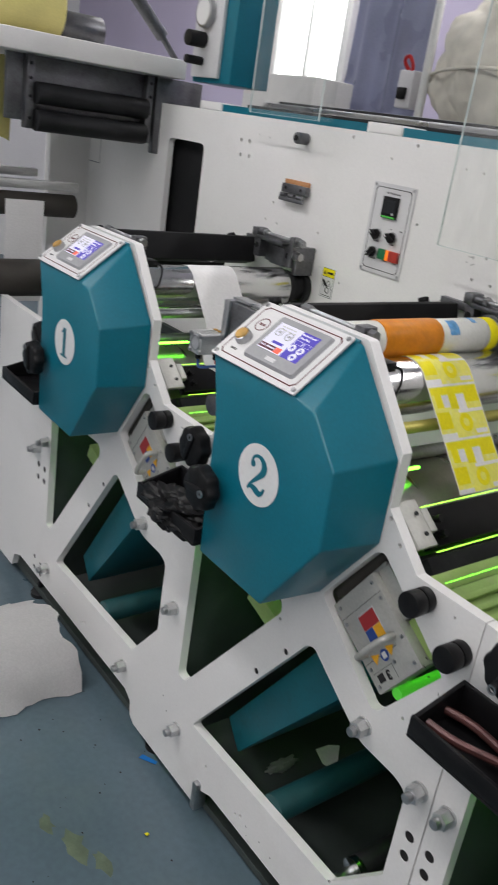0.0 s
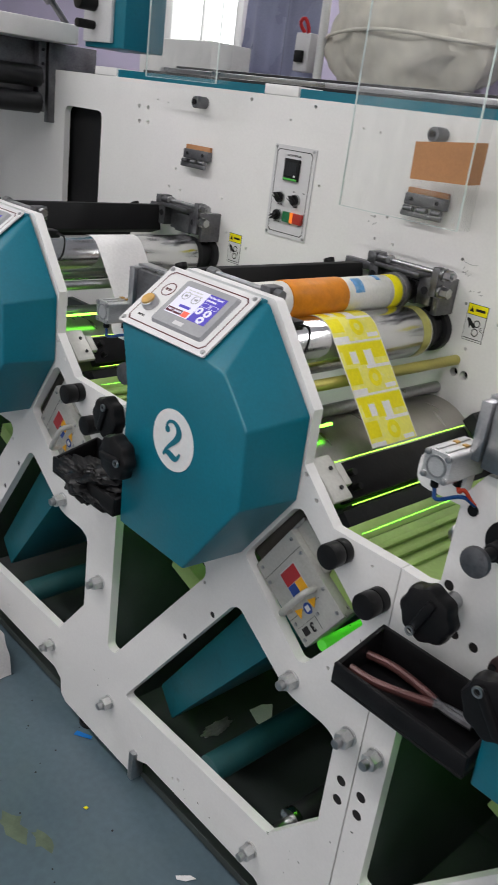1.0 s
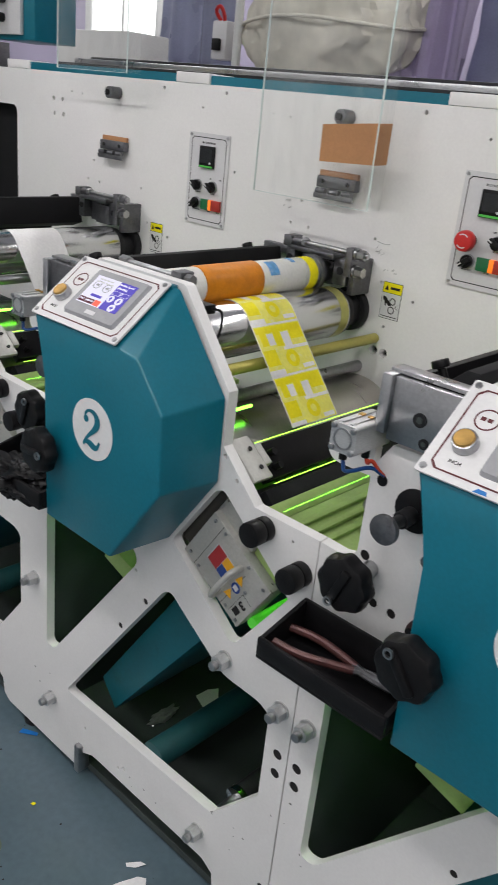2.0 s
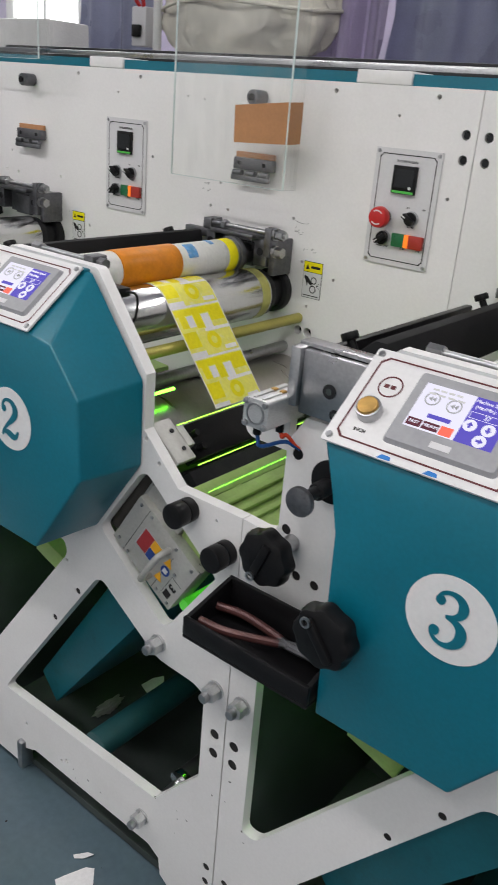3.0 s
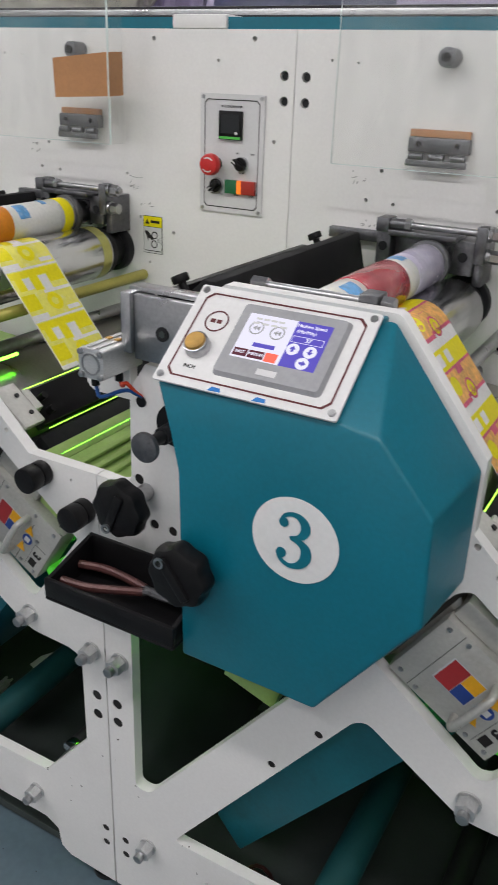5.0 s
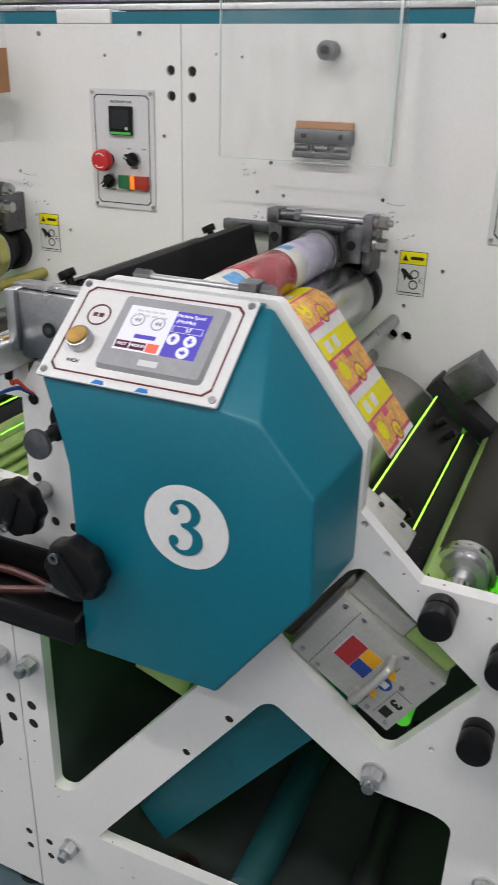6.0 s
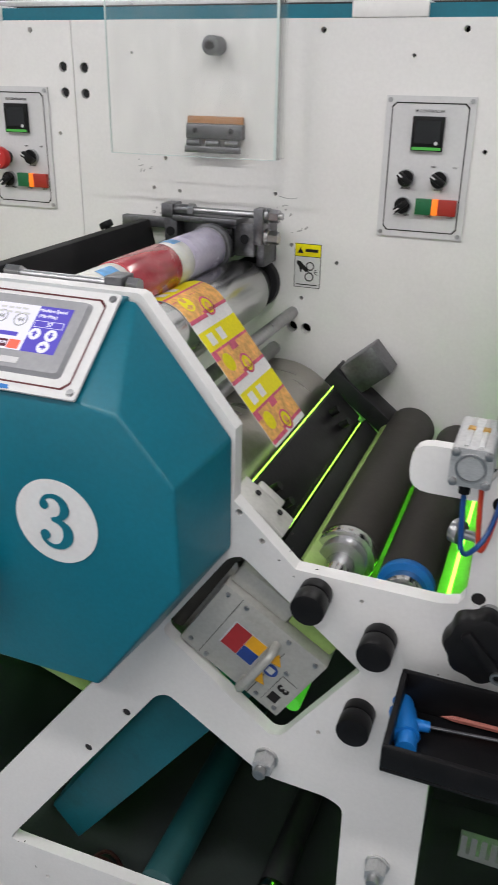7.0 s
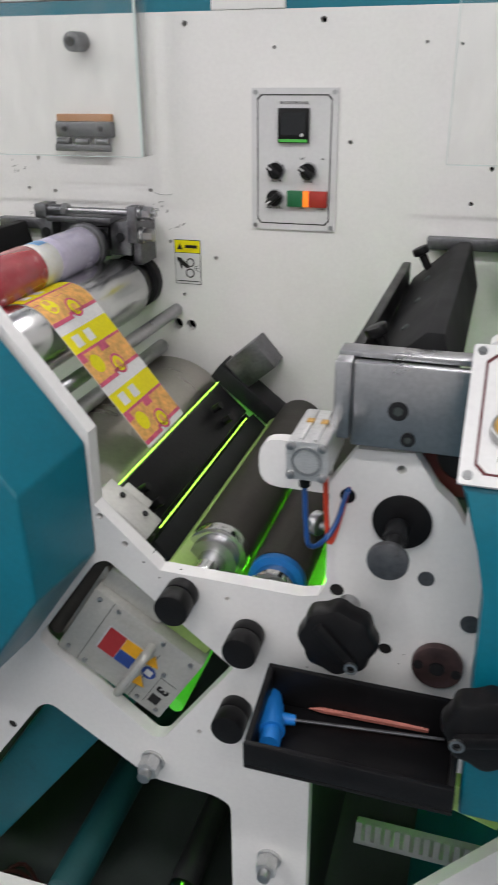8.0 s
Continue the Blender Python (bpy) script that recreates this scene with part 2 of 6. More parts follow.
def cyl(bm, p0, p1, r, r2=None, seg=28, bevel=0.0):
    p0, p1 = Vector(p0), Vector(p1)
    d = p1 - p0
    q = d.to_track_quat("Z", "Y").to_matrix().to_4x4()
    res = bmesh.ops.create_cone(bm, cap_ends=True, segments=seg, radius1=r, radius2=r if r2 is None else r2, depth=d.length,
                                matrix=Matrix.Translation((p0 + p1) / 2) @ q)
    if bevel:
        es = [e for e in {e for v in res["verts"] for e in v.link_edges} if any(len(f.verts) > 4 for f in e.link_faces)]
        bmesh.ops.bevel(bm, geom=es, offset=bevel, segments=2, affect="EDGES", profile=0.5)
    return bm


def yc(bm, x, z, y0, y1, r, **k):
    return cyl(bm, (x, y0, z), (x, y1, z), r, **k)


def tube(bm, pts, r, seg=10):
    pts = [Vector(p) for p in pts]
    for _ in range(2):
        out = [pts[0]]
        for a, b in zip(pts, pts[1:]):
            out += [a * 0.75 + b * 0.25, a * 0.25 + b * 0.75]
        pts = out + [pts[-1]]
    rings = []
    for i, p in enumerate(pts):
        d = (pts[min(i + 1, len(pts) - 1)] - pts[max(i - 1, 0)]).normalized()
        q = d.to_track_quat("Z", "Y").to_matrix()
        rings.append([bm.verts.new(p + q @ Vector((r * math.cos(6.28318 * k / seg), r * math.sin(6.28318 * k / seg), 0))) for k in range(seg)])
    for a, b in zip(rings, rings[1:]):
        for k in range(seg):
            bm.faces.new((a[k], a[(k + 1) % seg], b[(k + 1) % seg], b[k]))
    bm.faces.new(rings[0][::-1])
    bm.faces.new(rings[-1])
    return bm


def rounded(pts, r, seg=4):
    """A polygon with its corners rounded; r is one radius or one for each corner."""
    out = []
    n = len(pts)
    for i in range(n):
        p, a, b = Vector(pts[i]), Vector(pts[i - 1]), Vector(pts[(i + 1) % n])
        rad = r[i] if isinstance(r, (list, tuple)) else r
        d = min(rad, (a - p).length * 0.45, (b - p).length * 0.45)
        if d < 1e-5:
            out.append(tuple(p))
            continue
        s, e = p + (a - p).normalized() * d, p + (b - p).normalized() * d
        for k in range(seg + 1):
            t = k / seg
            out.append(tuple(s * (1 - t) ** 2 + p * 2 * t * (1 - t) + e * t * t))
    return out


def circle(x, z, r, seg=12):
    return [(x + r * math.cos(6.28318 * k / seg), z + r * math.sin(6.28318 * k / seg)) for k in range(seg)]


def sheet(bm, outer, y0, y1, holes=()):
    """A plate in x and z with openings through it, from y0 to y1."""
    loops = [outer, *holes]
    fronts, backs = [], []
    for y, store in ((y0, fronts), (y1, backs)):
        edges = []
        for lp in loops:
            vs = [bm.verts.new((p[0], y, p[1])) for p in lp]
            store.append(vs)
            edges += [bm.edges.new((vs[i], vs[(i + 1) % len(vs)])) for i in range(len(vs))]
        bmesh.ops.triangle_fill(bm, use_beauty=True, use_dissolve=False, edges=edges)
    for f, k in zip(fronts, backs):
        for i in range(len(f)):
            j = (i + 1) % len(f)
            bm.faces.new((f[i], f[j], k[j], k[i]))
    return bm


def loft(bm, a, b):
    """Joins two closed rings of points of the same length and caps both."""
    va, vb = [bm.verts.new(p) for p in a], [bm.verts.new(p) for p in b]
    n = len(va)
    for i in range(n):
        bm.faces.new((va[i], va[(i + 1) % n], vb[(i + 1) % n], vb[i]))
    bm.faces.new(va[::-1])
    bm.faces.new(vb)
    return bm


def flat(bm, pts, m, thick=0.0006):
    """A thin printed patch: a polygon in a plane given by m, raised by thick."""
    lo = [bm.verts.new(m @ Vector((p[0], p[1], 0))) for p in pts]
    hi = [bm.verts.new(m @ Vector((p[0], p[1], thick))) for p in pts]
    n = len(pts)
    for i in range(n):
        bm.faces.new((lo[i], lo[(i + 1) % n], hi[(i + 1) % n], hi[i]))
    bm.faces.new(hi)
    bm.faces.new(lo[::-1])
    return bm


def ring(bm, m, x, y, ro, ri, h, seg=24, sx=1.0):
    """A flat raised ring in the plane m."""
    o = [(x + sx * ro * math.cos(6.28318 * k / seg), y + ro * math.sin(6.28318 * k / seg)) for k in range(seg)]
    i = [(x + sx * ri * math.cos(6.28318 * k / seg), y + ri * math.sin(6.28318 * k / seg)) for k in range(seg)]
    vo = [bm.verts.new(m @ Vector((*p, h))) for p in o]
    vi = [bm.verts.new(m @ Vector((*p, h))) for p in i]
    wo = [bm.verts.new(m @ Vector((*p, 0))) for p in o]
    wi = [bm.verts.new(m @ Vector((*p, 0))) for p in i]
    for k in range(seg):
        j = (k + 1) % seg
        bm.faces.new((vo[k], vo[j], vi[j], vi[k]))
        bm.faces.new((wo[k], wo[j], vo[j], vo[k]))
        bm.faces.new((wi[k], vi[k], vi[j], wi[j]))
    return bm


def frame_line(bm, m, x0, x1, y0, y1, w, notch=0.0, h=0.0004):
    """A printed border line with notched corners, in the plane m."""
    def loop(o):
        a, b, c, d, k = x0 + o, x1 - o, y0 + o, y1 - o, notch
        if not k:
            return [(a, c), (b, c), (b, d), (a, d)]
        return [(a + k, c), (b - k, c), (b, c + k), (b, d - k), (b - k, d), (a + k, d), (a, d - k), (a, c + k)]
    o, i = loop(0), loop(w)
    vo = [bm.verts.new(m @ Vector((*p, h))) for p in o]
    vi = [bm.verts.new(m @ Vector((*p, h))) for p in i]
    n = len(o)
    for k in range(n):
        bm.faces.new((vo[k], vo[(k + 1) % n], vi[(k + 1) % n], vi[k]))
    return bm


def rect(bm, m, x0, x1, y0, y1, h=0.0005):
    return flat(bm, [(x0, y0), (x1, y0), (x1, y1), (x0, y1)], m, h)


def lettering(body, size, m, align="CENTER", bold=0.0):
    """The built-in font as a bmesh, in the plane m."""
    cu = bpy.data.curves.new("lettering", "FONT")
    cu.body, cu.size, cu.align_x, cu.align_y, cu.offset, cu.extrude = body, size, align, "CENTER", bold, 0.0003
    cu.resolution_u = 3
    ob = bpy.data.objects.new("lettering", cu)
    scene.collection.objects.link(ob)
    bpy.context.view_layer.update()
    me = bpy.data.meshes.new_from_object(ob.evaluated_get(bpy.context.evaluated_depsgraph_get()))
    bpy.data.objects.remove(ob)
    bm = bmesh.new()
    bm.from_mesh(me)
    bmesh.ops.transform(bm, matrix=m @ Matrix.Translation((0, 0, 0.0005)), verts=bm.verts)
    return bm


def facing(x, y, z):
    """A plane that faces the aisle (towards -y), its own y up, at that place."""
    return pose(x, y, z, 90, 0, 0)


def screw(bm, m, x, y, r=0.003, h=0.0016):
    for k0, k1, ra in ((0, h, r), (h, h + 0.0008, r * 0.8)):
        cyl(bm, m @ Vector((x, y, k0)), m @ Vector((x, y, k1)), ra, seg=12)
    return bm


# ---- room ----
def room():
    bm = B()
    box(bm, -7, 5, -3.2, 4.2, -0.1, 0)
    solo("floor", bm, FLOORPAINT, "blue-grey painted concrete floor with smears and scraps", "floor", kind="structure")
    # wall_south is unseen and kept white to bounce light onto the press
    for name, x0, x1, y0, y1 in (("wall_north", -7, 5, 4.2, 4.35), ("wall_south", -7, 5, -3.35, -3.2), ("wall_east", 5, 5.15, -3.2, 4.2), ("wall_west", -7.15, -7, -3.2, 4.2)):
        bm = B()
        box(bm, x0, x1, y0, y1, 0, 3.3)
        solo(name, bm, LILACWALL if name == "wall_north" else CEILWHITE, "plain painted workshop wall", "wall", kind="structure")
    bm = B()
    box(bm, -7.15, 5.15, -3.35, 4.35, 3.3, 3.4)
    solo("ceiling", bm, CEILWHITE, "white painted workshop ceiling", "ceiling", kind="structure")


room()


def tube_lamp(x, y, z=3.12):
    root = thing("ceiling_lamp", (x, y, z), "white twin fluorescent batten lamp under the ceiling", "lamp", "ceiling lamps")
    bm = B()
    box(bm, x - 0.62, x + 0.62, y - 0.06, y + 0.06, z + 0.06, z + 0.18, 0.01)
    part("housing", bm, CEILWHITE, root)
    for dy in (-0.035, 0.035):
        bm = B()
        cyl(bm, (x - 0.6, y + dy, z + 0.04), (x + 0.6, y + dy, z + 0.04), 0.014, seg=12)
        part("tube", bm, TUBEGLOW, root, "glowing white tube")
    la = bpy.data.lights.new("tube_light", "AREA")
    la.shape, la.size, la.size_y, la.energy, la.color = "RECTANGLE", 1.2, 0.12, LAMP_POWER, (1.0, 0.98, 0.985)
    ob = new("tube_light", la)
    ob.matrix_world = pose(x, y, z - 0.0)


LAMP_POWER = 16.6
# the two at x -4.3 are added only to brighten the far left
for lx, ly in ((-2.4, -1.25), (-0.6, -1.25), (1.2, -1.25), (3.0, -1.25), (-3.2, 1.9), (-1.0, 1.9), (1.2, 1.9), (-2.0, -2.3), (1.0, -2.3), (-4.3, -1.25), (-4.3, 0.7)):
    tube_lamp(lx, ly)


# ---- front side frame: one plate for two units, cut out like trestles ----
def unit_cutouts(dx):
    tall = rounded([(0.053, 0.677), (0.053, 0.308), (0.082, 0.308), (0.345, 0.655), (0.338, 0.680)], [0.01, 0.03, 0.022, 0.02, 0.012])
    low = rounded([(0.130, 0.226), (0.590, 0.234), (0.692, 0.360), (0.692, 0.536), (0.668, 0.547), (0.580, 0.550), (0.441, 0.642), (0.422, 0.634)], [0.016, 0.004, 0.004, 0.02, 0.02, 0.02, 0.012, 0.01])
    pan = rounded([(0.434, 0.748), (0.527, 0.880), (0.545, 0.888), (0.699, 0.764), (0.603, 0.628), (0.588, 0.624)], [0.012, 0.008, 0.008, 0.004, 0.008, 0.008])
    return [[(x + dx, z) for x, z in p] for p in (tall, low, pan)]


def top_profile(dx):
    pts = [(0.036, 0.884), (0.056, 0.889), (0.063, 0.902), (0.064, 1.030), (0.090, 1.070), (0.146, 1.072), (0.170, 1.036), (0.188, 1.020), (0.200, 1.000),
           (0.203, 1.187), (0.208, 1.191), (0.420, 1.191), (0.426, 1.188), (0.536, 1.050), (0.535, 0.960), (0.612, 0.886)]
    return [(x + dx, z) for x, z in pts]


def foot_profile(x):
    return [(x - 0.165, 0.108), (x - 0.136, 0.092), (x - 0.130, 0.052), (x - 0.108, 0.038), (x + 0.164, 0.038), (x + 0.186, 0.088), (x + 0.230, 0.108)]


JOINTS = (-2 * PITCH, 0.0)     # where two side frames meet
JOINT_HOLES = ((-0.022, 0.471, 0.0098), (-0.022, 0.431, 0.0098), (0.020, 0.471, 0.0098), (0.020, 0.433, 0.0098), (-0.018, 0.166, 0.0078), (-0.018, 0.130, 0.0078), (0.026, 0.160, 0.0078), (0.026, 0.125, 0.0078))
UNIT_HOLES = ((0.374, 0.587, 0.0066), (0.305, 0.495, 0.0066), (0.343, 0.640, 0.0036), (0.652, 0.652, 0.0034), (0.693, 0.863, 0.0026), (0.541, 0.946, 0.0045), (0.570, 0.914, 0.0040),
              (0.076, 0.900, 0.0080), (0.101, 0.836, 0.0075), (0.132, 0.834, 0.0075), (0.134, 1.053, 0.0050), (0.335, 0.150, 0.0052), (0.318, 0.140, 0.0040), (0.200, 0.165, 0.0040))


def small_holes(dx):
    spots = list(UNIT_HOLES)
    if any(abs(dx - j) < 0.01 for j in JOINTS):
        spots += JOINT_HOLES
    return [circle(x + dx, z, r, 12) for x, z, r in spots]


def front_frame(name, x0, units, left_end, right_end):
    outer = list(left_end)
    for dx in units:
        outer += top_profile(dx)
    outer += list(right_end)
    x1 = right_end[0][0]
    feet = [x0] + [dx + PITCH for dx in units]
    for fx in reversed(feet):
        for p in reversed(foot_profile(fx)):
            if x0 + 0.0015 < p[0] < x1 - 0.0015:
                outer.append(p)
            elif p[1] < 0.04:
                outer.append((x1 - 0.001 if fx > x0 + 0.1 else x0 + 0.001, 0.036))
    seen, clean = set(), []
    for p in outer:
        k = (round(p[0], 4), round(p[1], 4))
        if k not in seen:
            seen.add(k)
            clean.append(p)
    holes = []
    for dx in units:
        holes += unit_cutouts(dx)
        holes += [h for h in small_holes(dx) if x0 + 0.004 < min(p[0] for p in h) and max(p[0] for p in h) < x1 - 0.004]
    for jx in JOINTS:
        if jx not in units:
            holes += [h for h in (circle(x + jx, z, r, 12) for x, z, r in JOINT_HOLES) if x0 + 0.004 < min(p[0] for p in h) and max(p[0] for p in h) < x1 - 0.004]
    bm = B()
    sheet(bm, clean, 0.0, 0.020, holes)
    return solo(name, bm, WHITE, "white enamelled steel side frame with trestle cut-outs and bolt holes", "machine frame", "front frames")


front_frame("side_frame", -2 * PITCH - 0.36, [-2 * PITCH, -PITCH], [(-2 * PITCH - 0.36, 0.886)], [(-0.0008, 0.886)])
front_frame("side_frame", 0.0008, [0.0, PITCH], [(0.0008, 0.886)], [(2 * PITCH, 0.886)])

# levelling feet under the frames
bm = B()
cyl(bm, (-0.05, 0.04, 0.0), (-0.05, 0.04, 0.012), 0.03, seg=18)
cyl(bm, (-0.05, 0.04, 0.012), (-0.05, 0.04, 0.05), 0.010, seg=12)
foot = solo("levelling_foot", bm, BLACKMETAL, "black steel levelling foot under the frame", "machine foot", "levelling feet")
for dx in (-2 * PITCH, -PITCH, PITCH, 2 * PITCH - 0.1):
    again(foot, dx)
bm = B()
box(bm, -0.566, -0.548, -0.012, 0.02, 0.036, 0.11, 0.004)
solo("frame_stop", bm, STEEL, "small steel stop block at the frame's foot", "block")


# ---- rear side frame ----
def rear_frame(name, x0, x1, holes):
    bm = B()
    outer = [(x0, 0.06), (x0, 1.489), (x1, 1.489), (x1, 0.06)]
    sheet(bm, outer, WALL_Y, WALL_Y + 0.02, holes)
    return solo(name, bm, WALLWHITE, "tall white enamelled rear frame panel with bolt holes", "machine panel", "rear panels")


def wall_holes(dx):
    spots = ((0.449, 1.473, 0.004), (0.663, 1.474, 0.004), (0.590, 1.439, 0.0025), (0.709, 1.309, 0.003), (0.491, 1.1235, 0.003), (0.432, 1.058, 0.003), (0.410, 1.147, 0.003), (0.368, 1.060, 0.0025),
             (0.379, 1.229, 0.003), (0.176, 1.276, 0.003), (0.202, 1.223, 0.003), (0.152, 1.226, 0.003), (0.417, 1.005, 0.0085), (0.442, 1.004, 0.0085), (0.070, 1.443, 0.002), (0.118, 1.440, 0.002))
    return [circle(x + dx, z, r * 1.15, 12) for x, z, r in spots]


HOLES_L = wall_holes(-2 * PITCH) + wall_holes(-PITCH)
HOLES_R = wall_holes(0) + wall_holes(PITCH)
FOUR = [(-0.018, 1.417), (0.024, 1.416), (-0.017, 1.376), (0.024, 1.375)]
bigs = [circle(x, z, 0.0085, 14) for x, z in FOUR]
opening = rounded([(-1.900, 1.06), (-1.900, 1.390), (-1.687, 1.390), (-1.687, 1.06)], 0.024)
left_four = [circle(x, z, 0.006, 12) for x, z in ((-1.499, 1.421), (-1.457, 1.420), (-1.494, 1.381), (-1.452, 1.381))]
rear_frame("rear_frame", -2.89, 0.0022, [h for h in HOLES_L if max(p[0] for p in h) < 0.01] + [opening] + left_four + [bigs[0], bigs[2]])
rear_frame("rear_frame", 0.0038, 1.9, HOLES_R + [bigs[1], bigs[3]])
# black sheet added behind the panels in place of the shade in their holes
bm = B()
box(bm, -2.89, 1.9, 0.60, 0.63, 0.06, 1.486)
solo("rear_lining", bm, BLACKMATT, "added black sheet behind the rear panels, darkens holes and opening", "machine lining")
# socket screws sunk in the four large holes
bm = B()
for x, z in FOUR:
    yc(bm, x, z, WALL_Y + 0.004, WALL_Y + 0.02, 0.0065, seg=14)
solo("joint_screws", bm, BLACKMETAL, "black socket screws at the panel joint", "screws", kind="stuff")

# teal top rail with white blocks, and dark rails behind
bm = B()
box(bm, -1.66, 1.9, WALL_Y + 0.004, 0.64, 1.4892, 1.508)
solo("top_rail", bm, TEAL, "teal painted top rail of the rear frame", "rail")
bm = B()
box(bm, -0.250, -0.136, WALL_Y - 0.002, 0.64, 1.4893, 1.512, 0.002)
blk = solo("rail_block", bm, WALLWHITE, "white spacer block on the teal rail", "block", "rail blocks")
again(blk, -PITCH)
again(blk, PITCH)
again(blk, -2 * PITCH)
for yy, zz, mm in ((0.70, 1.520, BLACKMETAL), (0.76, 1.535, STEEL), (0.82, 1.545, BLACKMETAL)):
    bm = B()
    box(bm, -1.66, 1.9, yy - 0.02, yy + 0.02, zz - 0.03, zz, 0.003)
    solo("guide_rail", bm, mm, "long dark steel guide rail above the rear frame", "rail", "guide rails")
bm = B()
box(bm, -1.66, 1.9, 0.642, 0.94, 1.40, 1.487)
solo("duct", bm, BLACKMETAL, "dark duct behind the rear frame", "duct")


# ---- operator consoles ----
P_ANG = 38.3
PANEL_M = Matrix.Translation((0.1895, -0.1195, 1.1050)) @ pose(0, 0, 0, P_ANG, 0, 0)   # panel plane: x along, y up the slope
PW, PH = 0.2205, 0.1350


NUMERALS = {   # strokes of (x, y, half-width) in units of the figure's height; a lone point is a ball
    "1": (((0.00, 0.48, 0.09), (0.00, 0.2, 0.095), (0.00, -0.2, 0.095), (0.00, -0.45, 0.095)), ((-0.22, 0.30, 0.025), (-0.12, 0.36, 0.03), (-0.03, 0.47, 0.03)), ((-0.24, -0.47, 0.028), (0.24, -0.47, 0.028))),
    "2": (((-0.22, 0.22, 0.085),), ((-0.27, 0.24, 0.03), (-0.24, 0.38, 0.035), (-0.10, 0.47, 0.035), (0.08, 0.45, 0.055), (0.21, 0.32, 0.09), (0.21, 0.16, 0.095), (0.08, 0.00, 0.07), (-0.10, -0.16, 0.045), (-0.26, -0.34, 0.035), (-0.30, -0.46, 0.03)),
          ((-0.29, -0.40, 0.03), (-0.18, -0.34, 0.05), (-0.05, -0.36, 0.085), (0.10, -0.42, 0.085), (0.22, -0.40, 0.05), (0.30, -0.24, 0.03))),
    "3": (((-0.20, 0.29, 0.085),), ((-0.24, 0.33, 0.03), (-0.18, 0.43, 0.035), (-0.04, 0.48, 0.035), (0.10, 0.44, 0.06), (0.19, 0.32, 0.085), (0.18, 0.18, 0.08), (0.07, 0.07, 0.045), (-0.08, 0.04, 0.028)),
          ((-0.06, 0.04, 0.028), (0.10, 0.01, 0.05), (0.22, -0.10, 0.09), (0.22, -0.28, 0.095), (0.11, -0.42, 0.065), (-0.05, -0.48, 0.036), (-0.20, -0.43, 0.035), (-0.28, -0.32, 0.03)), ((-0.22, -0.27, 0.09),)),
    "4": (((0.10, 0.46, 0.085), (0.10, 0.0, 0.09), (0.10, -0.45, 0.09)), ((0.06, 0.46, 0.03), (-0.14, 0.14, 0.03), (-0.32, -0.18, 0.03)), ((-0.32, -0.19, 0.03), (0.30, -0.19, 0.03)), ((-0.10, -0.47, 0.028), (0.28, -0.47, 0.028))),
}


def numeral(digit, m, height=0.068):
    """A heavy figure with thick and thin strokes and ball ends, as on the stickers, in the plane m."""
    bm = B()
    for k, stroke in enumerate(NUMERALS[digit]):
        lift = 0.00012 * k
        if len(stroke) == 1:
            x, y, r = stroke[0]
            flat(bm, [(height * (x + r * math.cos(a)), height * (y + r * math.sin(a))) for a in [6.28318 * q / 20 for q in range(20)]], m, 0.0006 + lift)
            continue
        pts = [Vector(p) for p in stroke]
        for _ in range(3):
            fine = [pts[0]]
            for a, b in zip(pts, pts[1:]):
                fine += [a * 0.75 + b * 0.25, a * 0.25 + b * 0.75]
            pts = fine + [pts[-1]]
        left, right = [], []
        for i, p in enumerate(pts):
            d = pts[min(i + 1, len(pts) - 1)] - pts[max(i - 1, 0)]
            n = Vector((-d.y, d.x)).normalized() * p.z
            left.append((height * (p.x + n.x), height * (p.y + n.y)))
            right.append((height * (p.x - n.x), height * (p.y - n.y)))
        for i in range(len(pts) - 1):
            flat(bm, [left[i], right[i], right[i + 1], left[i + 1]], m, 0.0006 + lift)
    return bm


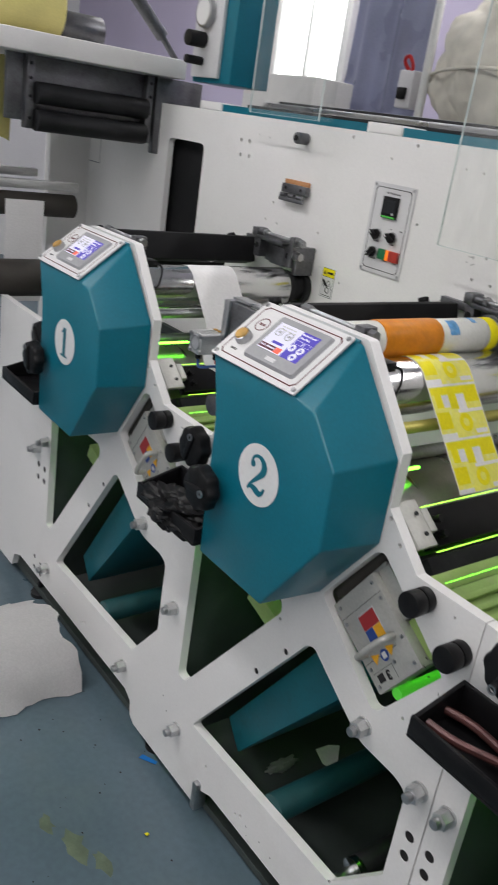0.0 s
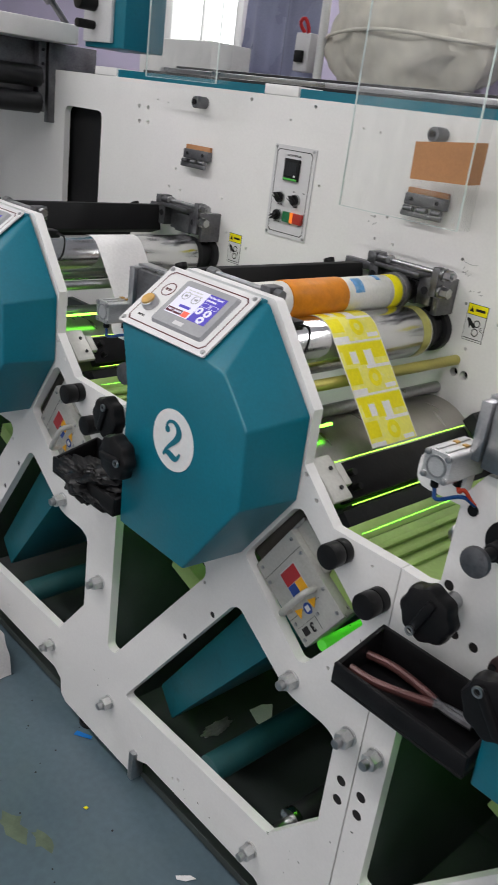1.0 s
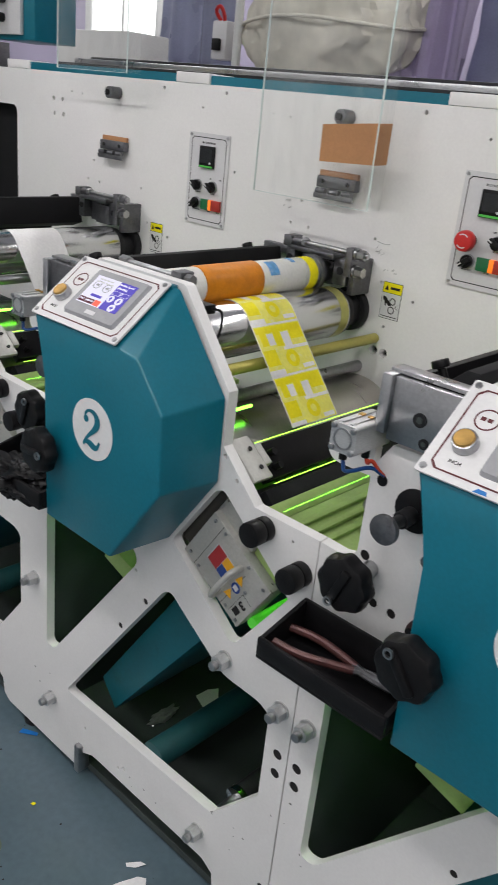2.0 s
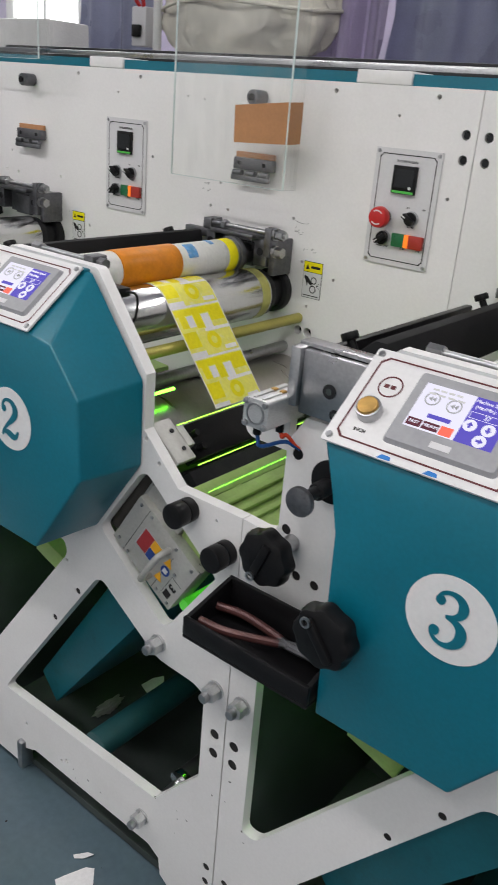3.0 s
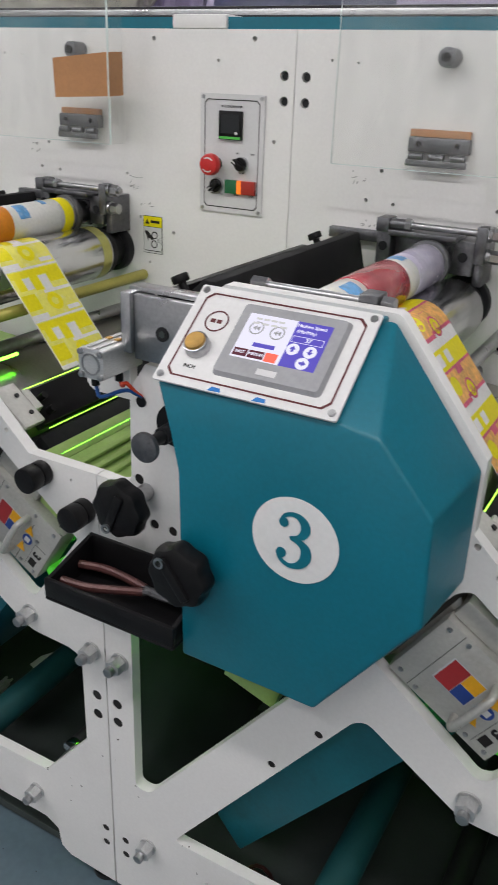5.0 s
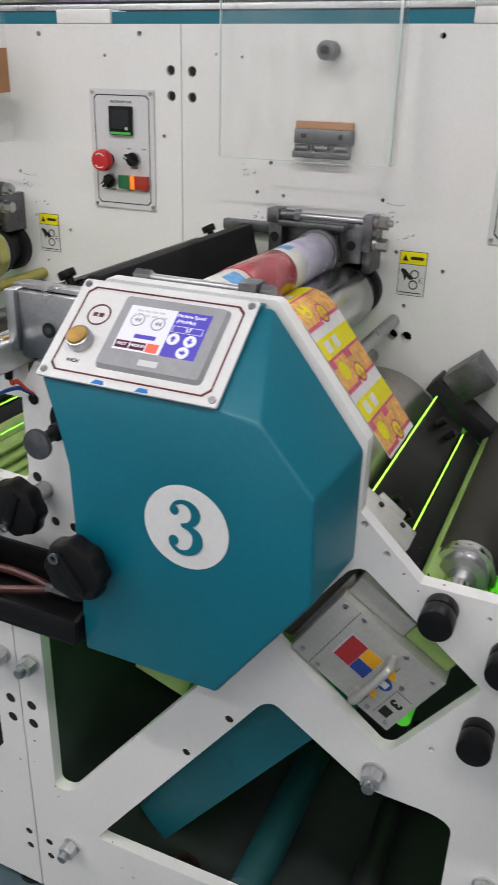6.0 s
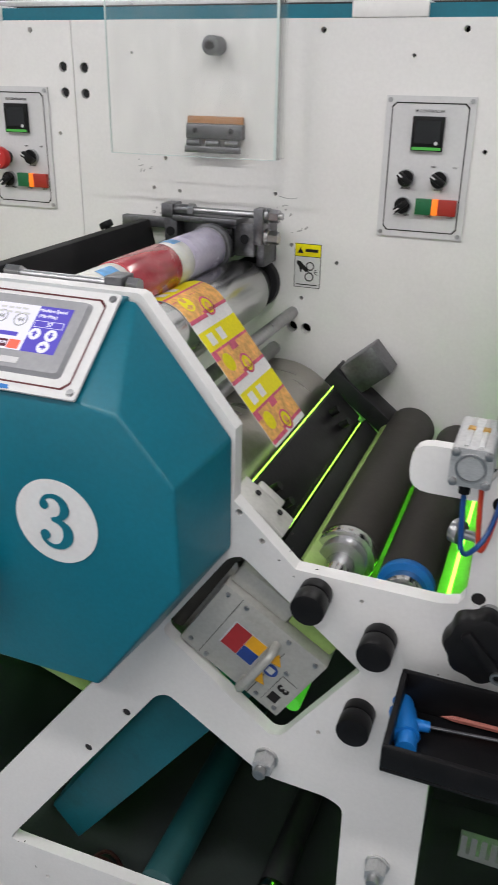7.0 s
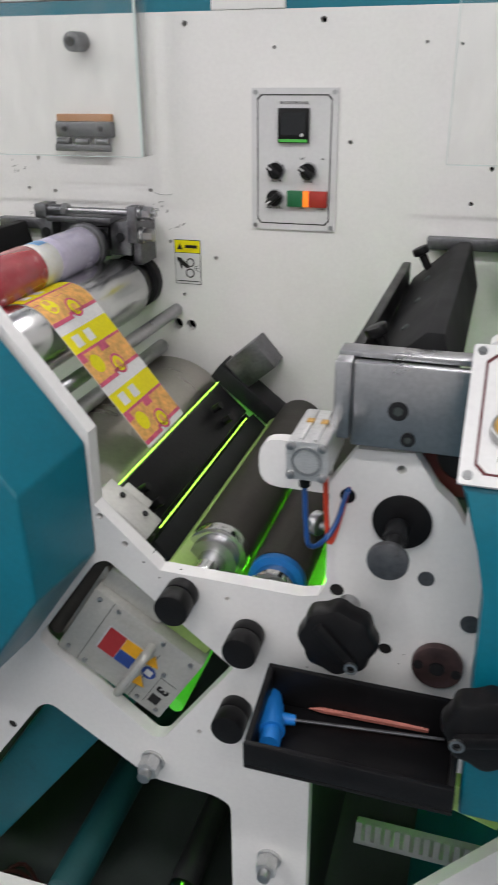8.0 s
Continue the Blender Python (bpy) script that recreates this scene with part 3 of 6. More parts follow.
def console(number, dx, screen_on=True):
    root = thing("operator_console", (0.38 + dx, -0.06, 0.742), "teal operator console with sloping touch panel and white numbered oval", "console", "operator consoles")
    T = Matrix.Translation((dx, 0, 0))
    F = [(0.1925, 1.1025), (0.216, 1.046), (0.222, 1.000), (0.226, 0.744), (0.409, 0.742), (0.521, 0.901), (0.517, 1.027), (0.455, 1.097), (0.410, 1.1035)]
    K = [(0.192, -0.013, 1.184), (0.219, -0.003, 1.052), (0.222, -0.003, 1.000), (0.226, -0.003, 0.748), (0.427, -0.003, 0.748), (0.532, -0.003, 0.899), (0.532, -0.003, 1.039), (0.422, -0.009, 1.184), (0.408, -0.013, 1.184)]
    bm = B()
    loft(bm, [(x + dx, -0.117, z) for x, z in F], [(x + dx, y, z) for x, y, z in K])
    es = [e for e in bm.edges if min(v.co.y for v in e.verts) < -0.1]
    bmesh.ops.bevel(bm, geom=es, offset=0.004, segments=3, affect="EDGES", profile=0.5)
    part("housing", bm, TEAL, root)
    bm = B()
    box(bm, 0.204 + dx, 0.412 + dx, -0.016, -0.003, 1.10, 1.188, 0.002)
    part("rear_cap", bm, TEAL, root)
    M = T @ PANEL_M
    pl = B()
    flat(pl, rounded([(0, 0), (PW, 0), (PW, PH), (0, PH)], 0.003, 2), M @ Matrix.Translation((0, 0, 0.001)), 0.003)
    panel = part("panel", pl, PANEL, root, "white printed control panel with maroon border")
    M2 = M @ Matrix.Translation((0, 0, 0.004))
    bm = B()
    frame_line(bm, M2, 0.0115, PW - 0.0115, 0.0095, PH - 0.0095, 0.0022, 0.008)
    part("border_line", bm, MAROON, panel)
    for sx, sy in ((0.0075, 0.008), (PW - 0.0075, 0.008), (0.0075, PH - 0.0075), (PW - 0.0075, PH - 0.0075)):
        bm = B()
        screw(bm, M2, sx, sy, 0.0042)
        part("screw", bm, STEEL, panel)
    # maker's ring, drawn as a plain shape
    bm = B()
    ring(bm, M2, 0.040, 0.0882, 0.0145, 0.0127, 0.0005, 28)
    rect(bm, M2, 0.0325, 0.0385, 0.0857, 0.0907)
    rect(bm, M2, 0.0405, 0.0465, 0.0857, 0.0907)
    part("maker_mark", bm, MAROON, panel)
    bm = B()
    cyl(bm, M2 @ Vector((0.0355, 0.0500, 0)), M2 @ Vector((0.0355, 0.0500, 0.012)), 0.0150, r2=0.0142, seg=28, bevel=0.001)
    btn = part("push_button", bm, STEEL, root, "round push button with worn brass face")
    bm = B()
    cyl(bm, M2 @ Vector((0.0355, 0.0500, 0.012)), M2 @ Vector((0.0355, 0.0500, 0.0145)), 0.0122, r2=0.011, seg=24)
    part("button_face", bm, BRASS, btn)
    bm = lettering("INCH", 0.0062, M2 @ Matrix.Translation((0.0366, 0.0245, 0)))
    part("lettering", bm, INK, panel)
    # touch screen
    bx0, bx1, by0, by1 = 0.0655, 0.1945, 0.0210, 0.1180
    bm = B()
    lo = rounded([(bx0, by0), (bx1, by0), (bx1, by1), (bx0, by1)], 0.007)
    hi = rounded([(bx0 + 0.003, by0 + 0.003), (bx1 - 0.003, by0 + 0.003), (bx1 - 0.003, by1 - 0.003), (bx0 + 0.003, by1 - 0.003)], 0.005)
    loft(bm, [M2 @ Vector((*p, 0)) for p in lo], [M2 @ Vector((*p, 0.006)) for p in hi])
    ts = part("touch_screen", bm, GREY, root, "grey touch screen, switched on")
    M3 = M2 @ Matrix.Translation((0, 0, 0.0062))
    sx0, sx1, sy0, sy1 = 0.0795, 0.1785, 0.0450, 0.1035
    bm = B()
    rect(bm, M3, sx0, sx0 + 0.058, sy0, sy1, 0.0004)
    part("screen_page", bm, LCDWHITE, ts, "glowing white page")
    bm = B()
    rect(bm, M3, sx0 + 0.058, sx1, sy0, sy1, 0.0004)
    part("screen_panel", bm, LCDBLUE, ts, "glowing violet-blue panel")
    M4 = M3 @ Matrix.Translation((0, 0, 0.0005))
    bm = B()
    for cx, cy in ((sx0 + 0.015, sy0 + 0.040), (sx0 + 0.041, sy0 + 0.038)):
        ring(bm, M4, cx, cy, 0.0086, 0.0072, 0.0003, 18)
        for o in (-0.0022, 0.002):
            flat(bm, [(cx + o - 0.002, cy), (cx + o + 0.0022, cy - 0.0032), (cx + o + 0.0022, cy + 0.0032)], M4, 0.0003)
    part("jog_icons", bm, GREY, ts)
    bm = B()
    rect(bm, M4, sx0 + 0.020, sx0 + 0.046, sy0 + 0.0165, sy0 + 0.0215)
    part("speed_field", bm, LCDBLUE, ts)
    bm = B()
    rect(bm, M4, sx0 + 0.002, sx0 + 0.0185, sy0 + 0.002, sy0 + 0.0115)
    rect(bm, M4, sx0 + 0.0200, sx0 + 0.0385, sy0 + 0.002, sy0 + 0.0115)
    part("speed_keys", bm, LCDMAROON, ts)
    bm = B()
    rect(bm, M4, sx0 + 0.040, sx0 + 0.054, sy0 + 0.001, sy0 + 0.0120)
    part("stop_key", bm, LCDRED, ts)
    M5 = M4 @ Matrix.Translation((0, 0, 0.0003))
    bm = lettering("FAST", 0.0052, M5 @ Matrix.Translation((sx0 + 0.0102, sy0 + 0.0068, 0)))
    part("lettering", bm, LCDWHITE, ts)
    bm = lettering("MEDIUM", 0.0046, M5 @ Matrix.Translation((sx0 + 0.0292, sy0 + 0.0068, 0)))
    part("lettering", bm, LCDWHITE, ts)
    bm = lettering("Machine Speed", 0.0056, M4 @ Matrix.Translation((sx0 + 0.0762, sy1 - 0.0055, 0)))
    part("lettering", bm, LCDWHITE, ts)
    bm = lettering("(Mtr/Min):", 0.0056, M4 @ Matrix.Translation((sx0 + 0.0730, sy1 - 0.0130, 0)))
    part("lettering", bm, LCDWHITE, ts)
    bm = B()
    frame_line(bm, M4, sx0 + 0.060, sx1 - 0.003, sy1 - 0.0275, sy1 - 0.0190, 0.0006)
    part("value_box", bm, LCDWHITE, ts)
    bm = lettering("37", 0.0072, M4 @ Matrix.Translation((sx0 + 0.0790, sy1 - 0.0232, 0)))
    part("lettering", bm, LCDWHITE, ts)
    bm = B()
    for cx, cy, a in ((sx0 + 0.066, sy1 - 0.036, 0), (sx0 + 0.086, sy1 - 0.036, 180), (sx0 + 0.083, sy1 - 0.0510, -90)):
        flat(bm, circle(cx, cy, 0.0074, 18), M4, 0.0003)
    part("arrow_keys", bm, LCDWHITE, ts)
    bm = B()
    for cx, cy, a in ((sx0 + 0.066, sy1 - 0.036, 0), (sx0 + 0.086, sy1 - 0.036, 180), (sx0 + 0.083, sy1 - 0.0510, -90)):
        flat(bm, [(-0.0036, 0), (0.0036, 0), (0, 0.0042)], M5 @ pose(cx, cy, 0, 0, 0, a), 0.0003)
        flat(bm, [(-0.0014, -0.0035), (0.0014, -0.0035), (0.0014, 0), (-0.0014, 0)], M5 @ pose(cx, cy, 0, 0, 0, a), 0.0003)
    part("arrows", bm, LCDBLUE, ts)
    bm = B()
    rect(bm, M3, 0.118, 0.141, 0.0290, 0.0365, 0.0003)
    part("maker_plate", bm, PANELGREY, ts)
    bm = B()
    for k in range(4):
        rect(bm, M5, sx0 + 0.010 + 0.009 * k, sx0 + 0.017 + 0.009 * k, sy1 - 0.0075, sy1 - 0.0050, 0.0002)
        rect(bm, M5, sx0 + 0.008 + 0.011 * k, sx0 + 0.016 + 0.011 * k, sy1 - 0.0135, sy1 - 0.0110, 0.0002)
    part("small_print", bm, PANELGREY, ts)
    if number == "3":
        for px in (0.071, 0.125):
            bm = B()
            flat(bm, [(px, 0.001), (px + 0.016, 0.0015), (px + 0.014, 0.006), (px + 0.004, 0.0065)], M2, 0.0004)
            part("ink_smudge", bm, BLUEPLASTIC, root, "bright blue ink smudge")
    # number on a white oval
    N = T @ (facing(0.3725, -0.1175, 0.959) if number in "34" else facing(0.3560, -0.1175, 0.953))
    bm = B()
    flat(bm, [(0.0520 * math.cos(6.28318 * k / 48), 0.0515 * math.sin(6.28318 * k / 48)) for k in range(48)], N, 0.0008)
    ov = part("number_oval", bm, PANEL, root, "white oval sticker")
    part("numeral", numeral(number, N @ Matrix.Translation((0, 0, 0.0012))), TEAL, ov)
    return root


for num, k in (("1", -2), ("2", -1), ("3", 0), ("4", 1)):
    console(num, k * PITCH)


# ---- rollers and paper of each unit ----
def roller(name, x, z, y0, y1, r, mat, label, dx=0, ends=(), group=""):
    """A roller across the press; ends are (y0, y1, radius, material, name) of its collars and journals."""
    root = thing(name, (x + dx, (y0 + y1) / 2, z - r), label, "roller", group)
    bm = B()
    yc(bm, x + dx, z, y0, y1, r, seg=56, bevel=0.0015)
    part("barrel", bm, mat, root)
    for a, b, rr, mm, nm in ends:
        bm = B()
        yc(bm, x + dx, z, a, b, rr, seg=32, bevel=0.001)
        part(nm, bm, mm, root)
    return root


UNITS = {1: -2 * PITCH, 2: -PITCH, 3: 0.0, 4: PITCH}
for u, dx in UNITS.items():
    chrome = roller("impression_roller", 0.347, 1.079, 0.03, 0.4849, 0.0515, CHROME, "polished chrome impression roller across the press", dx,
           ((0.4849, 0.5042, 0.047, BLACKMETAL, "collar"), (0.5042, 0.5418, 0.036, BLACKMETAL, "journal"), (0.5418, 0.5598, 0.046, BLACKMETAL, "flange")), "impression rollers")
    if u == 2:
        bm = B()
        yc(bm, 0.347 + dx, 1.079, 0.455, 0.480, 0.0518, seg=56)
        part("ink_band", bm, material("yellow_stained_chrome", (0.50, 0.48, 0.16), 0.3, metal=0.7, vary=0.3, scale=20), chrome, "yellow ink stain round the end")
    roller("large_drum", 0.41, 0.832, 0.03, 0.5364, 0.120, DRUMMETAL, "large brushed steel drum across the press", dx,
           ((0.5364, 0.5585, 0.098, BLACKMETAL, "flange"),), "large drums")
    roller("guide_rod", 0.417, 1.031, 0.021, 0.5598, 0.0105, OLIVE if u == 2 else STEEL, "thin steel guide rod across the press", dx, (), "guide rods")
    roller("guide_rod", 0.385, 0.962, 0.021, 0.5598, 0.012, STEEL, "thin steel guide rod across the press", dx, (), "guide rods")
    if u > 2:
        roller("rubber_roller", 0.648, 0.856, 0.110, 0.5364, 0.040, RUBBER, "dark rubber inking roller with chrome journal", dx,
               ((0.092, 0.110, 0.039, CHROME, "collar"), (0.076, 0.092, 0.031, STEEL, "bearing"), (0.021, 0.076, 0.018, CHROME, "journal"), (0.5364, 0.5598, 0.02, STEEL, "rear_journal")), "rubber rollers")
        roller("rubber_roller", 0.729, 0.840, 0.090, 0.5364, 0.037, RUBBER, "dark rubber dipping roller with blue end ring", dx,
               ((0.078, 0.090, 0.036, BLUEPLASTIC, "end_ring"), (0.056, 0.078, 0.027, CHROME, "bearing"), (0.021, 0.056, 0.016, STEEL, "journal"), (0.5364, 0.5598, 0.02, STEEL, "rear_journal")), "rubber rollers")
    else:
        # these units have a ribbed tray, coloured green-lit, instead of the rubber rollers
        root = thing("ribbed_tray", (0.71 + dx, 0.26, 0.80), "ribbed ink tray in the frame, green light in its colour", "tray", "ribbed trays")
        bm = B()
        ring0 = [(0.632, 0.858), (0.690, 0.846), (0.808, 0.838), (0.808, 0.828), (0.690, 0.834), (0.632, 0.846)]
        loft(bm, [(x + dx, 0.022, z) for x, z in ring0], [(x + dx, 0.5364, z) for x, z in ring0])
        part("sheet", bm, PANGREEN, root)
        for x, z in ((0.652, 0.856), (0.676, 0.851), (0.700, 0.847)):
            bm = B()
            box(bm, x + dx, x + dx + 0.012, 0.024, 0.5343, z - 0.002, z + 0.004, 0.0015)
            part("rib", bm, PANGREEN, root)


def print_cylinder(dx, bands, label):
    x, z, r = 0.305 + dx, 1.153, 0.033
    root = thing("print_cylinder", (x, 0.22, z - r), label, "roller", "print cylinders")
    for y0, y1, mat, nm, rr in bands:
        bm = B()
        yc(bm, x, z, y0, y1, r + rr, seg=48, bevel=0.001)
        part(nm, bm, mat, root)
    for y0, y1, rr, mat in ((0.442, 0.4506, 0.032, STEEL), (0.4506, 0.4634, 0.037, DULLSTEEL), (0.4634, 0.5042, 0.022, STEEL), (0.03, 0.05, 0.031, STEEL)):
        bm = B()
        yc(bm, x, z, y0, y1, rr, seg=28, bevel=0.001)
        part("bearing_ring", bm, mat, root)
    return root


CYL_TWO = print_cylinder(-PITCH, ((0.05, 0.1341, SLEEVE, "sleeve", 0), (0.1341, 0.2811, ORANGE, "printing_plate", 0.0015), (0.2811, 0.4162, SLEEVE, "sleeve", 0), (0.4162, 0.442, YELLOW, "end_band", 0.0004)),
               "white print cylinder with an orange plate and yellow edge")
CYL_THREE = print_cylinder(0, ((0.05, 0.1448, SLEEVE, "sleeve", 0), (0.1448, 0.2811, WRAPPED, "printing_plate", 0.0015), (0.2811, 0.3272, SLEEVE, "sleeve", 0), (0.3272, 0.442, LILACFILM, "end_band", 0.0004)),
               "print cylinder with a dark red plate and lilac film")
print_cylinder(PITCH, ((0.05, 0.442, SLEEVE, "sleeve", 0),), "white print cylinder across the press")


# paper web: over the impression roller and down to the ink box
def web_point(s):
    """Place on the web at the length s from the crown of the impression roller, and the outward normal."""
    cx, cz, r = 0.347, 1.079, 0.0522
    turn = radians(51.3)
    arc = r * turn * 1.0
    if s < arc:
        a = radians(90) - s / r
        return Vector((cx + r * math.cos(a), 0, cz + r * math.sin(a))), Vector((math.cos(a), 0, math.sin(a)))
    a = radians(38.7)
    p = Vector((cx + r * math.cos(a), 0, cz + r * math.sin(a)))
    return p + Vector((math.cos(a - math.pi / 2), 0, math.sin(a - math.pi / 2))) * (s - arc), Vector((math.cos(a), 0, math.sin(a)))


def web_patch(bm, dx, s0, s1, y0, y1, lift, thick=0.0001):
    n = max(1, int((s1 - s0) / 0.008))
    rows = []
    for i in range(n + 1):
        p, nn = web_point(s0 + (s1 - s0) * i / n)
        rows.append([bm.verts.new(p + nn * (lift + k) + Vector((dx, y, 0))) for y, k in ((y0, 0), (y1, 0), (y1, thick), (y0, thick))])
    for a, b in zip(rows, rows[1:]):
        for i in range(4):
            bm.faces.new((a[i], a[(i + 1) % 4], b[(i + 1) % 4], b[i]))
    bm.faces.new(rows[0][::-1])
    bm.faces.new(rows[-1])
    return bm


WEB_Y0, WEB_Y1, WEB_S0, WEB_S1 = 0.186, 0.314, -0.030, 0.260


def web_disc(bm, dx, s, y, ro, ri, lift):
    seg = 18
    for k in range(seg):
        vs = []
        for kk, rr in ((k, ro), (k + 1, ro), (k + 1, ri), (k, ri)):
            a = 6.28318 * kk / seg
            p, nn = web_point(s + rr * math.cos(a))
            vs.append(bm.verts.new(p + nn * lift + Vector((dx, y + rr * math.sin(a), 0))))
        if ri < 1e-6:
            bm.verts.remove(vs[3])
            bm.faces.new(vs[:3])
        else:
            bm.faces.new(vs)
    return bm


def web(dx, kind, label):
    root = thing("paper_web", (0.42 + dx, 0.25, 0.95), label, "paper web", "paper webs")
    bm = B()
    web_patch(bm, dx, WEB_S0, WEB_S1, WEB_Y0, WEB_Y1, 0.0)
    part("strip", bm, PAPER, root)
    w = WEB_Y1 - WEB_Y0
    if kind == "yellow":
        bm, bw, bp = B(), B(), B()
        s, rep = WEB_S0, 0.098
        while s + 0.03 < WEB_S1:
            def put(b, s0, s1, y0, y1, lift):
                if s + s0 < WEB_S1 - 0.002:
                    web_patch(b, dx, s + s0, min(s + s1, WEB_S1), WEB_Y0 + y0, WEB_Y0 + y1, lift)
            put(bp, 0.002, 0.096, 0.002, 0.126, 0.0004)                 # thin, blotchy yellow ground
            put(bm, 0.004, 0.016, 0.004, 0.124, 0.0006)                 # heavy bars like a comb
            put(bm, 0.016, 0.040, 0.010, 0.026, 0.0006)
            put(bm, 0.016, 0.044, 0.046, 0.064, 0.0006)
            put(bm, 0.014, 0.034, 0.088, 0.124, 0.0006)
            put(bw, 0.018, 0.040, 0.028, 0.044, 0.0006)
            put(bw, 0.018, 0.046, 0.066, 0.086, 0.0006)
            put(bw, 0.046, 0.052, 0.060, 0.126, 0.0006)
            put(bm, 0.048, 0.078, 0.004, 0.036, 0.0008)
            put(bw, 0.086, 0.096, 0.002, 0.040, 0.0006)
            put(bw, 0.084, 0.092, 0.092, 0.122, 0.0006)
            if s + 0.09 < WEB_S1:
                web_disc(bm, dx, s + 0.070, WEB_Y0 + 0.072, 0.017, 0.0075, 0.0010)
            s += rep
        part("yellow_ground", bp, PALEYELLOW, root)
        part("yellow_print", bm, YELLOW, root)
        tagged(part("white_gap", bw, PAPER, root), kind="stuff")
    if kind == "colour":
        yel, mag, ora, wht = B(), B(), B(), B()
        s, rep = WEB_S0 + 0.006, 0.098
        while s < WEB_S1 - 0.01:
            c = lambda v: min(s + v, WEB_S1)
            web_patch(yel, dx, s, c(0.030), WEB_Y0 + 0.001, WEB_Y1 - 0.001, 0.0004)
            if s + 0.03 < WEB_S1:
                web_patch(wht, dx, s + 0.006, c(0.024), WEB_Y0 + 0.018, WEB_Y0 + 0.036, 0.0006)
                web_patch(wht, dx, s + 0.006, c(0.024), WEB_Y0 + 0.050, WEB_Y0 + 0.068, 0.0006)
            if s + 0.085 < WEB_S1:
                web_patch(mag, dx, s + 0.030, s + 0.034, WEB_Y0 + 0.001, WEB_Y1 - 0.001, 0.0004)
                web_patch(mag, dx, s + 0.030, s + 0.045, WEB_Y0 + 0.001, WEB_Y0 + 0.016, 0.0005)
                web_patch(mag, dx, s + 0.030, s + 0.044, WEB_Y0 + 0.058, WEB_Y0 + 0.080, 0.0005)
                web_patch(ora, dx, s + 0.034, s + 0.078, WEB_Y0 + 0.001, WEB_Y1 - 0.001, 0.0004)
                web_disc(yel, dx, s + 0.054, WEB_Y0 + 0.030, 0.014, 0.0, 0.0006)
                web_disc(mag, dx, s + 0.070, WEB_Y0 + 0.072, 0.016, 0.012, 0.0008)
                web_disc(yel, dx, s + 0.070, WEB_Y0 + 0.072, 0.0125, 0.006, 0.0008)
                web_patch(mag, dx, s + 0.078, s + 0.084, WEB_Y0 + 0.001, WEB_Y0 + 0.055, 0.0007)
                web_patch(mag, dx, s + 0.074, s + 0.079, WEB_Y0 + 0.050, WEB_Y1 - 0.001, 0.0007)
            s += rep
        part("yellow_print", yel, YELLOW, root)
        part("magenta_print", mag, MAGENTA, root)
        part("orange_print", ora, PALEORANGE, root)
        tagged(part("white_windows", wht, PAPER, root), kind="stuff")
    return root


web(-2 * PITCH, "plain", "plain white paper web running over the chrome roller")
web(-PITCH, "yellow", "paper web printed with yellow blocks and rings")
web(0, "colour", "paper web printed in yellow, orange and magenta")


# doctor box: two black bars with a slit of light, a silver cheek at the front
def ink_box(dx):
    root = thing("ink_box", (0.585 + dx, 0.25, 0.85), "black ink chamber with sloping cover and aluminium cheek", "ink chamber", "ink chambers")
    def bar(name, a, b, t, y0, y1, mat, lab=""):
        d = Vector((b[0] - a[0], 0, b[1] - a[1]))
        n = Vector((d.z, 0, -d.x)).normalized() * t
        if n.z > 0:
            n = -n
        ring0 = [Vector((a[0] + dx, y0, a[1])), Vector((b[0] + dx, y0, b[1])), Vector((b[0] + dx, y0, b[1])) + n, Vector((a[0] + dx, y0, a[1])) + n]
        bm = B()
        loft(bm, ring0, [v + Vector((0, y1 - y0, 0)) for v in ring0])
        bmesh.ops.bevel(bm, geom=list(bm.edges), offset=0.002, segments=2, affect="EDGES", profile=0.5)
        return part(name, bm, mat, root, lab)
    bar("cover", (0.527, 0.940), (0.574, 0.896), 0.020, 0.075, 0.4613, BLACK)
    bar("lower_bar", (0.579, 0.884), (0.606, 0.858), 0.030, 0.06, 0.4828, BLACKMETAL)
    bar("back_plate", (0.562, 0.878), (0.632, 0.813), 0.010, 0.05, 0.4935, BLACKMETAL)
    bar("edge_strip", (0.611, 0.876), (0.630, 0.857), 0.012, 0.024, 0.4935, PANGREEN, "strip with green light put into its colour")
    bar("cheek", (0.526, 0.962), (0.590, 0.914), 0.010, 0.022, 0.064, PANALU, "aluminium end cheek")
    bar("cheek_step", (0.540, 0.951), (0.572, 0.927), 0.014, 0.0642, 0.080, PANALU)
    for x, z in ((0.546, 0.948), (0.574, 0.927)):
        bm = B()
        cyl(bm, (x + dx, 0.050, z), (x + dx + 0.0012, 0.050, z + 0.0016), 0.0038, seg=12)
        part("cheek_screw", bm, BLACKMETAL, root)
    for x, z in ((0.545, 0.927), (0.562, 0.909)):
        for y in (0.10, 0.38):
            bm = B()
            cyl(bm, (x + dx, y, z), (x + dx + 0.012, y, z + 0.010), 0.006, seg=12)
            part("clamp_screw", bm, BLACK, root)
    # steel block on the rear wall above the box
    bm = B()
    m = pose(0.566 + dx, 0.5042, 0.960, 0, -41, 0)
    box(bm, -0.034, 0.034, 0.000, 0.0555, -0.028, 0.028, 0.002, m)
    part("wall_block", bm, DULLSTEEL, root, "grey steel block on the rear panel")
    bm = B()
    box(bm, -0.075, 0.075, -0.01, 0.045, -0.052, -0.022, 0.002, pose(0.588 + dx, 0.5096, 0.930, 0, 38, 0))
    part("wall_arm", bm, BLACKMETAL, root)
    return root


